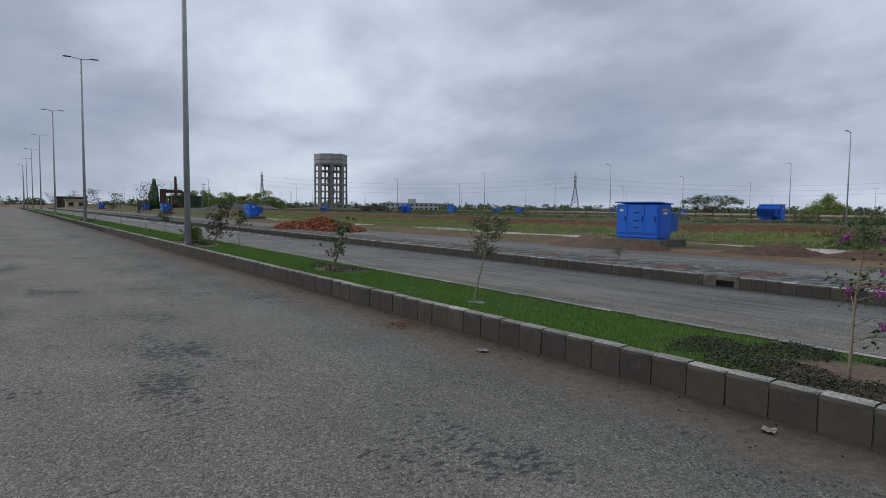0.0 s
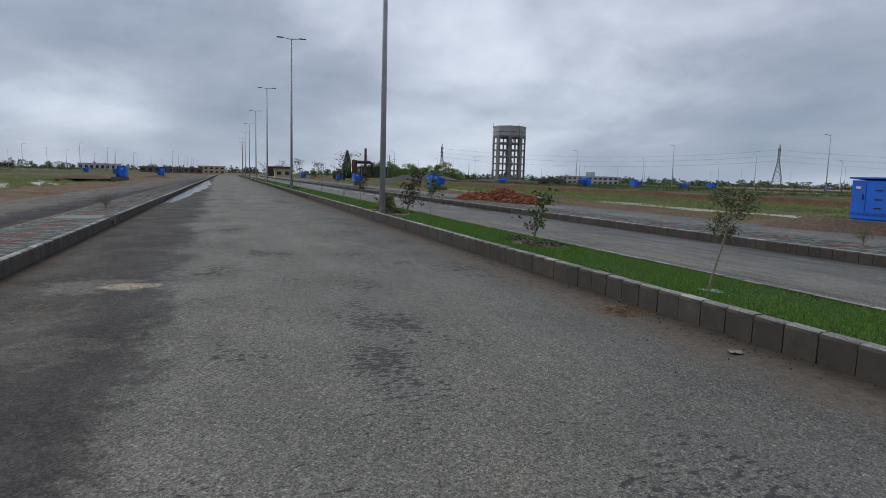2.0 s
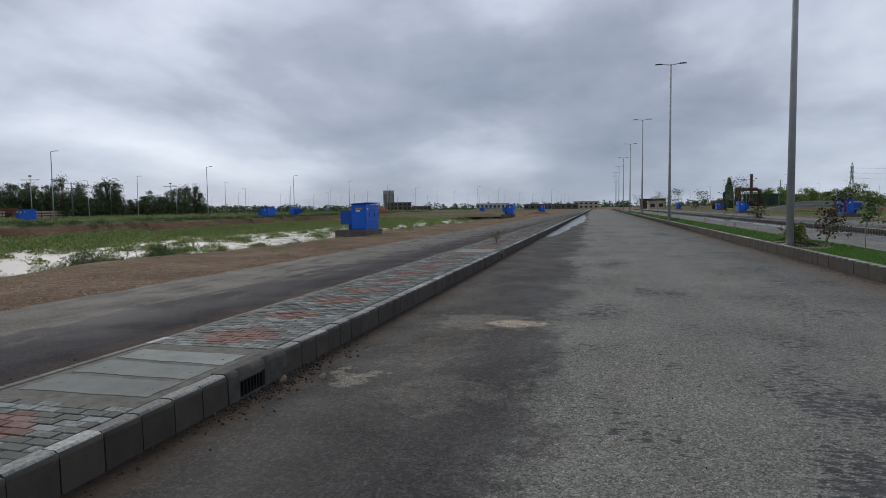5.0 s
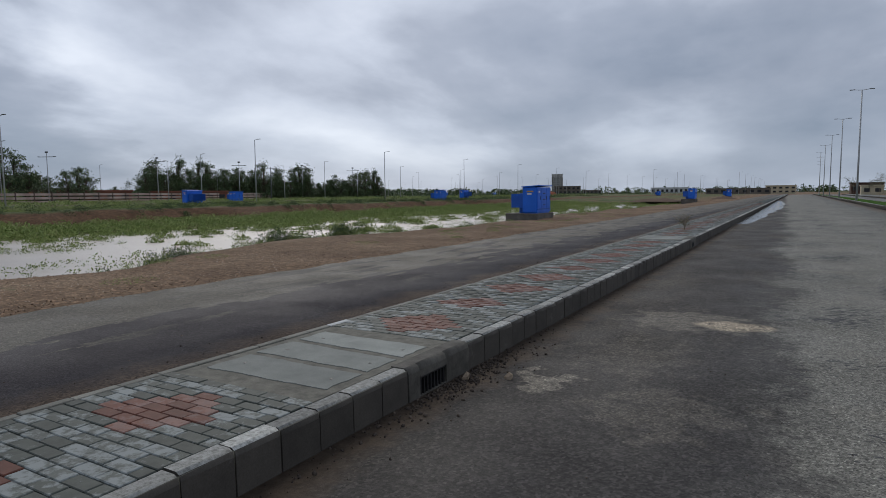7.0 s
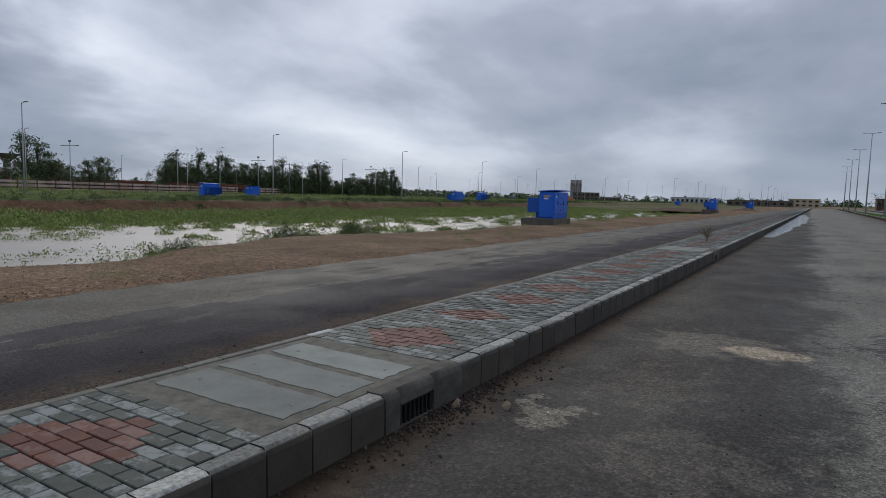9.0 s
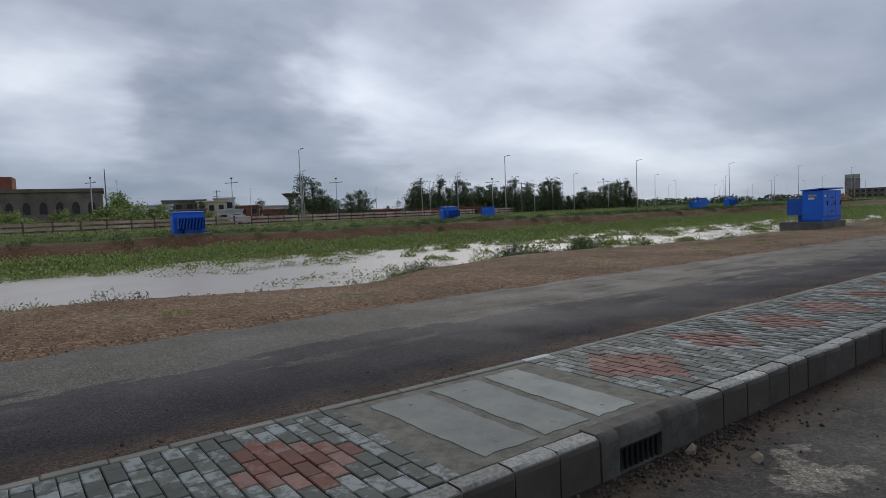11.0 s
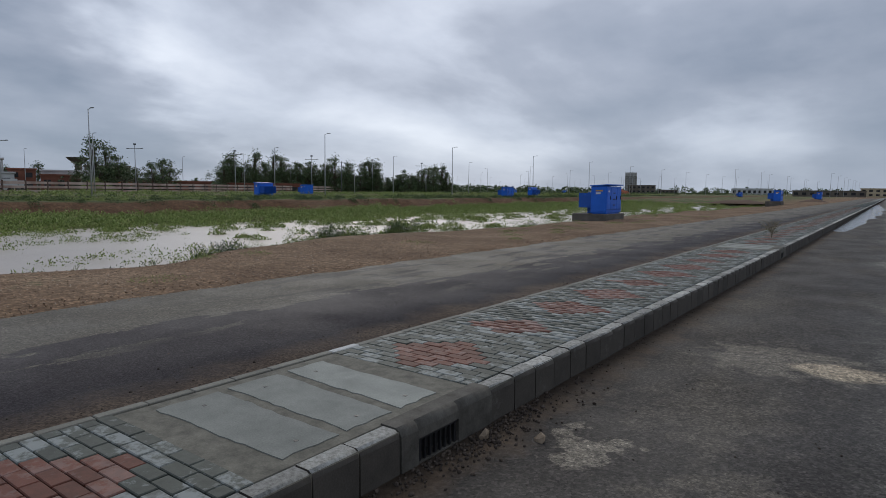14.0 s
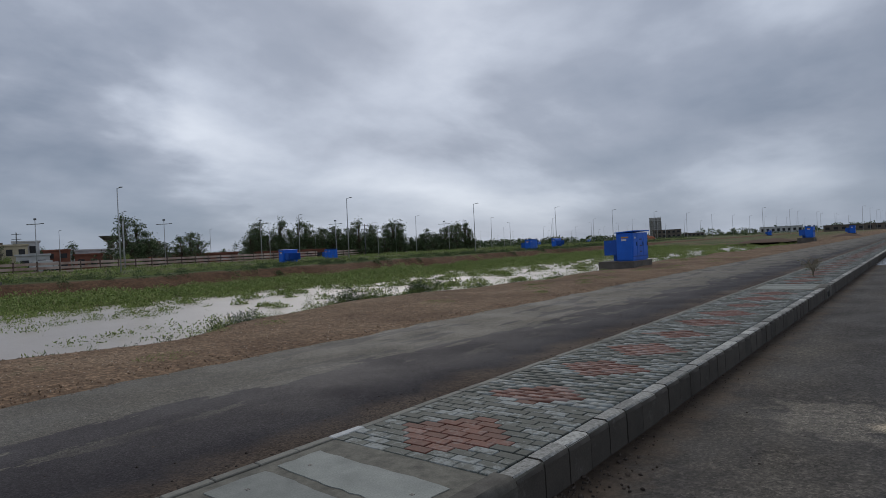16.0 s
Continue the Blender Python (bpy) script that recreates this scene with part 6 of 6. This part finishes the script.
PLASTER = mat_plain("stained_plaster", (0.10, 0.085, 0.07), (0.2, 0.175, 0.145), 0.3, 0.9, 0, 0.2, 0.2, 6)
CREAM = mat_plain("cream_paint", (0.42, 0.36, 0.24), (0.55, 0.48, 0.34), 0.6, 0.8)
WHITEW = mat_plain("pale_wall", (0.42, 0.43, 0.43), (0.58, 0.58, 0.57), 0.4, 0.8)
REDW = mat_plain("red_brick_wall", (0.16, 0.06, 0.04), (0.25, 0.10, 0.065), 0.5, 0.9)
DARK = mat_plain("dark_opening", (0.012, 0.012, 0.014), (0.025, 0.025, 0.028), 1, 0.4)
GREENP = mat_plain("dark_green_paint", (0.012, 0.045, 0.022), (0.025, 0.075, 0.035), 0.8, 0.6)
RUST = mat_plain("rust_brown_paint", (0.055, 0.026, 0.018), (0.10, 0.05, 0.035), 0.8, 0.7)
ORANGE = mat_plain("orange_paint", (0.5, 0.09, 0.02), (0.6, 0.13, 0.03), 0.8, 0.5)


def house(x, y, w, d, h, turn, wall, label, storeys=1, bays=4, roof_h=0.35, top=None):
    ob = empty("building", pose(x, y, 0.1, 0, 0, turn), label, "building", "far buildings")
    part("wall", box_bm(-w / 2, w / 2, -d / 2, d / 2, -0.3, h), wall, ob)
    part("roof", box_bm(-w / 2 - 0.3, w / 2 + 0.3, -d / 2 - 0.3, d / 2 + 0.3, h, h + roof_h), wall, ob)
    sh = h / storeys
    for s in range(storeys):
        for k in range(bays):
            cx = -w / 2 + w * (k + 0.5) / bays
            ww = w / bays * 0.26
            win = part("window", box_bm(cx - ww, cx + ww, -d / 2 - 0.06, -d / 2 - 0.004, s * sh + sh * 0.3, s * sh + sh * 0.75), DARK, ob)
            part("sill", box_bm(cx - ww - 0.1, cx + ww + 0.1, -d / 2 - 0.16, -d / 2 - 0.004, s * sh + sh * 0.24, s * sh + sh * 0.295), wall, win)
    if top:
        part("stair_tower", box_bm(-w * top, w * top, -d / 4, d / 4, h + roof_h, h + roof_h + 2.6), wall, ob)
    return ob


# arcade with pointed openings, far to one side
arc = empty("arcade_building", pose(-196, 4, 0.1, 0, 0, 82) @ Matrix.Diagonal((1, 1, 1.12, 1)), "long grey building with a row of arched openings", "building")
part("wall", box_bm(-26, 26, -7, 7, -0.3, 9.6), PLASTER, arc)
part("parapet", box_bm(-26.4, 26.4, -7.4, 7.4, 9.6, 10.4), PLASTER, arc)
part("roof_room", box_bm(-4, 6, -4, 4, 10.4, 13.4), REDW, arc)
for k in range(14):
    bm = bmesh.new()
    cx = -23.4 + 3.6 * k
    prof = [(-0.85, 4.6), (0.85, 4.6), (0.85, 6.3), (0.6, 7.0), (0, 7.4), (-0.6, 7.0), (-0.85, 6.3)]
    lo = [bm.verts.new((cx + a, -7.12, b)) for a, b in prof]
    hi = [bm.verts.new((cx + a, -7.004, b)) for a, b in prof]
    bm.faces.new(lo), bm.faces.new(hi[::-1])
    for i in range(7):
        bm.faces.new((lo[i], hi[i], hi[(i + 1) % 7], lo[(i + 1) % 7]))
    part("arched_window", bm, DARK, arc)
mastl = empty("lattice_mast", pose(-188, 30, 0), "slim lattice radio mast", "mast")
part("mast_frame", tube_bm([(0, 0, 0), (0, 0, 17)], 0.22, 0.1, 4), GALV_DK, mastl)
for x, y, w, d, h, tn, mt, lb, st, by in (
        (-190, 42, 10, 8, 6.5, 75, WHITEW, "pale low house among the far shops", 1, 3), (-196, 52, 12, 8, 8, 75, PLASTER, "grey two-storey house far off", 2, 4),
        (-206, 72, 9, 8, 5.5, 70, PLASTER, "small grey house far off", 2, 3), (-186, 80, 14, 8, 5.5, 70, WHITEW, "pale row of far shops", 1, 6),
        (-195, 94, 12, 8, 7.5, 68, PLASTER, "grey house far off", 2, 4), (-205, 112, 14, 8, 4.0, 62, PLASTER, "low grey shops far off", 1, 6),
        (-205, 615, 26, 14, 8, 15, PLASTER, "unfinished grey building beside the far tower", 2, 6), (-175, 600, 18, 10, 3.6, 15, PLASTER, "low grey building far off", 1, 5),
        (-95, 560, 30, 12, 5, 8, WHITEW, "long white shed far off", 1, 8), (23, 267, 6.5, 5, 3.0, 0, CREAM, "small cream-painted guard house", 1, 2),
        (27, 335, 12, 10, 4.6, 0, RUST, "dark brown building at the road's end", 1, 5), (-30, 400, 34, 10, 3.0, 5, PLASTER, "long low brown building at the road's end", 1, 9),
        (-8, 420, 16, 10, 4.5, 0, CREAM, "cream building at the road's end", 2, 5), (218, 335, 34, 12, 4.6, -33, WHITEW, "long two-storey grey building far off", 2, 11),
        (-178, 60, 7, 6, 4.5, 72, WHITEW, "pale small house in the far town", 1, 2), (-183, 67, 6, 6, 5.6, 72, REDW, "red brick house in the far town", 2, 2),
        (-189, 58, 8, 6, 7.4, 74, CREAM, "cream-painted house in the far town", 2, 3), (-180, 75, 9, 6, 4.2, 70, REDW, "low red brick house in the far town", 1, 3),
        (-193, 63, 6, 6, 8.4, 74, WHITEW, "tall pale house in the far town", 2, 2), (-152, 92, 16, 3, 2.8, 66, REDW, "long red brick shed behind the precast wall", 1, 5),
        (-150, 118, 20, 3, 2.6, 62, REDW, "long red brick shed behind the precast wall", 1, 6), (-176, 48, 9, 6, 4.8, 76, PLASTER, "grey flat-roofed shop in the far town", 1, 3),
        (62, 265, 12, 8, 5, -20, GREENP, "dark green site hut", 1, 3), (86, 152, 7, 4, 1.7, -35, PLASTER, "low brown hut beyond the scrub", 1, 2)):
    house(x, y, w, d, h, tn, mt, lb, st, by, 0.4, 0.08 if by == 11 else None)

# squat water tank on a flared stem
tank = empty("flared_water_tank", pose(-205, 90, 0), "flared concrete water tank far off", "water tower")
bm = bmesh.new()
add_tube(bm, [(0, 0, 0), (0, 0, 8), (0, 0, 8.4)], 1.0, 1.0, 12)
part("stem", bm, PLASTER, tank)
bm = bmesh.new()
bmesh.ops.create_cone(bm, cap_ends=True, segments=16, radius1=1.0, radius2=3.4, depth=2.2, matrix=Matrix.Translation((0, 0, 9.4)))
part("bowl", bm, PLASTER, tank)

# lorries on the far highway
for x, y, col, lb in ((-186, 95, ORANGE, "orange lorry on the far highway"), (-165, 58, WHITEW, "white lorry on the far highway"), (-190, 150, ORANGE, "orange lorry on the far highway")):
    ob = empty("lorry", pose(x, y, 0.2, 0, 0, 90), lb, "lorry", "far lorries")
    part("box_body", box_bm(-2.6, 1.6, -1.1, 1.1, 0.9, 3.0, 0.05), col, ob)
    part("cab", box_bm(1.75, 3.2, -1.05, 1.05, 0.7, 2.6, 0.15), WHITEW, ob)
    for px in (-1.8, 0.6, 2.5):
        for py in (-1.0, 1.0):
            part("wheel", tube_bm([(px, py - 0.14, 0.45), (px, py + 0.14, 0.45)], 0.45, 0.45, 10), BLACK, ob)

# batching plant: green bin, brown ducts and a chimney
plant = empty("asphalt_plant", pose(40, 196, 0.1, 0, 0, -10), "dark green and rust-brown asphalt mixing plant", "plant")
part("tower_bin", tube_bm([(-3, 0, 0.5), (-3, 0, 3), (-3, 0, 6.6), (-3, 0, 7.2)], 1.5, 0.9, 12), GREENP, plant)
part("hopper", tube_bm([(-3, 0, 7.2), (-3, 0, 9.4)], 0.8, 0.35, 8), GREENP, plant)
part("side_bin", box_bm(-4.6, -3.6, -0.8, 0.8, 0, 5.2, 0.1), GREENP, plant)
part("drum", tube_bm([(-7.5, 0, 1.4), (-4.6, 0, 1.7)], 1.3, 1.3, 14), RUST, plant)
part("filter_house", box_bm(-1.5, 0.2, -1, 1, 1.2, 6.4, 0.12), RUST, plant)
part("duct", tube_bm([(0, 0, 5.8), (4.2, 0, 5.8), (5.0, 0, 5.2), (5.2, 0, 1.6)], 0.5, 0.5, 8), RUST, plant)
part("duct", tube_bm([(5.3, 0, 1.5), (-1.0, 0, 1.2)], 0.5, 0.5, 8), RUST, plant)
part("chimney", tube_bm([(2.8, 0, 1.2), (2.8, 0, 2.6), (2.8, 0, 10.2)], 0.55, 0.38, 10), RUST, plant)
part("chimney_cone", tube_bm([(2.8, 0, 1.2), (2.8, 0, 3.4)], 1.1, 0.42, 10), RUST, plant)
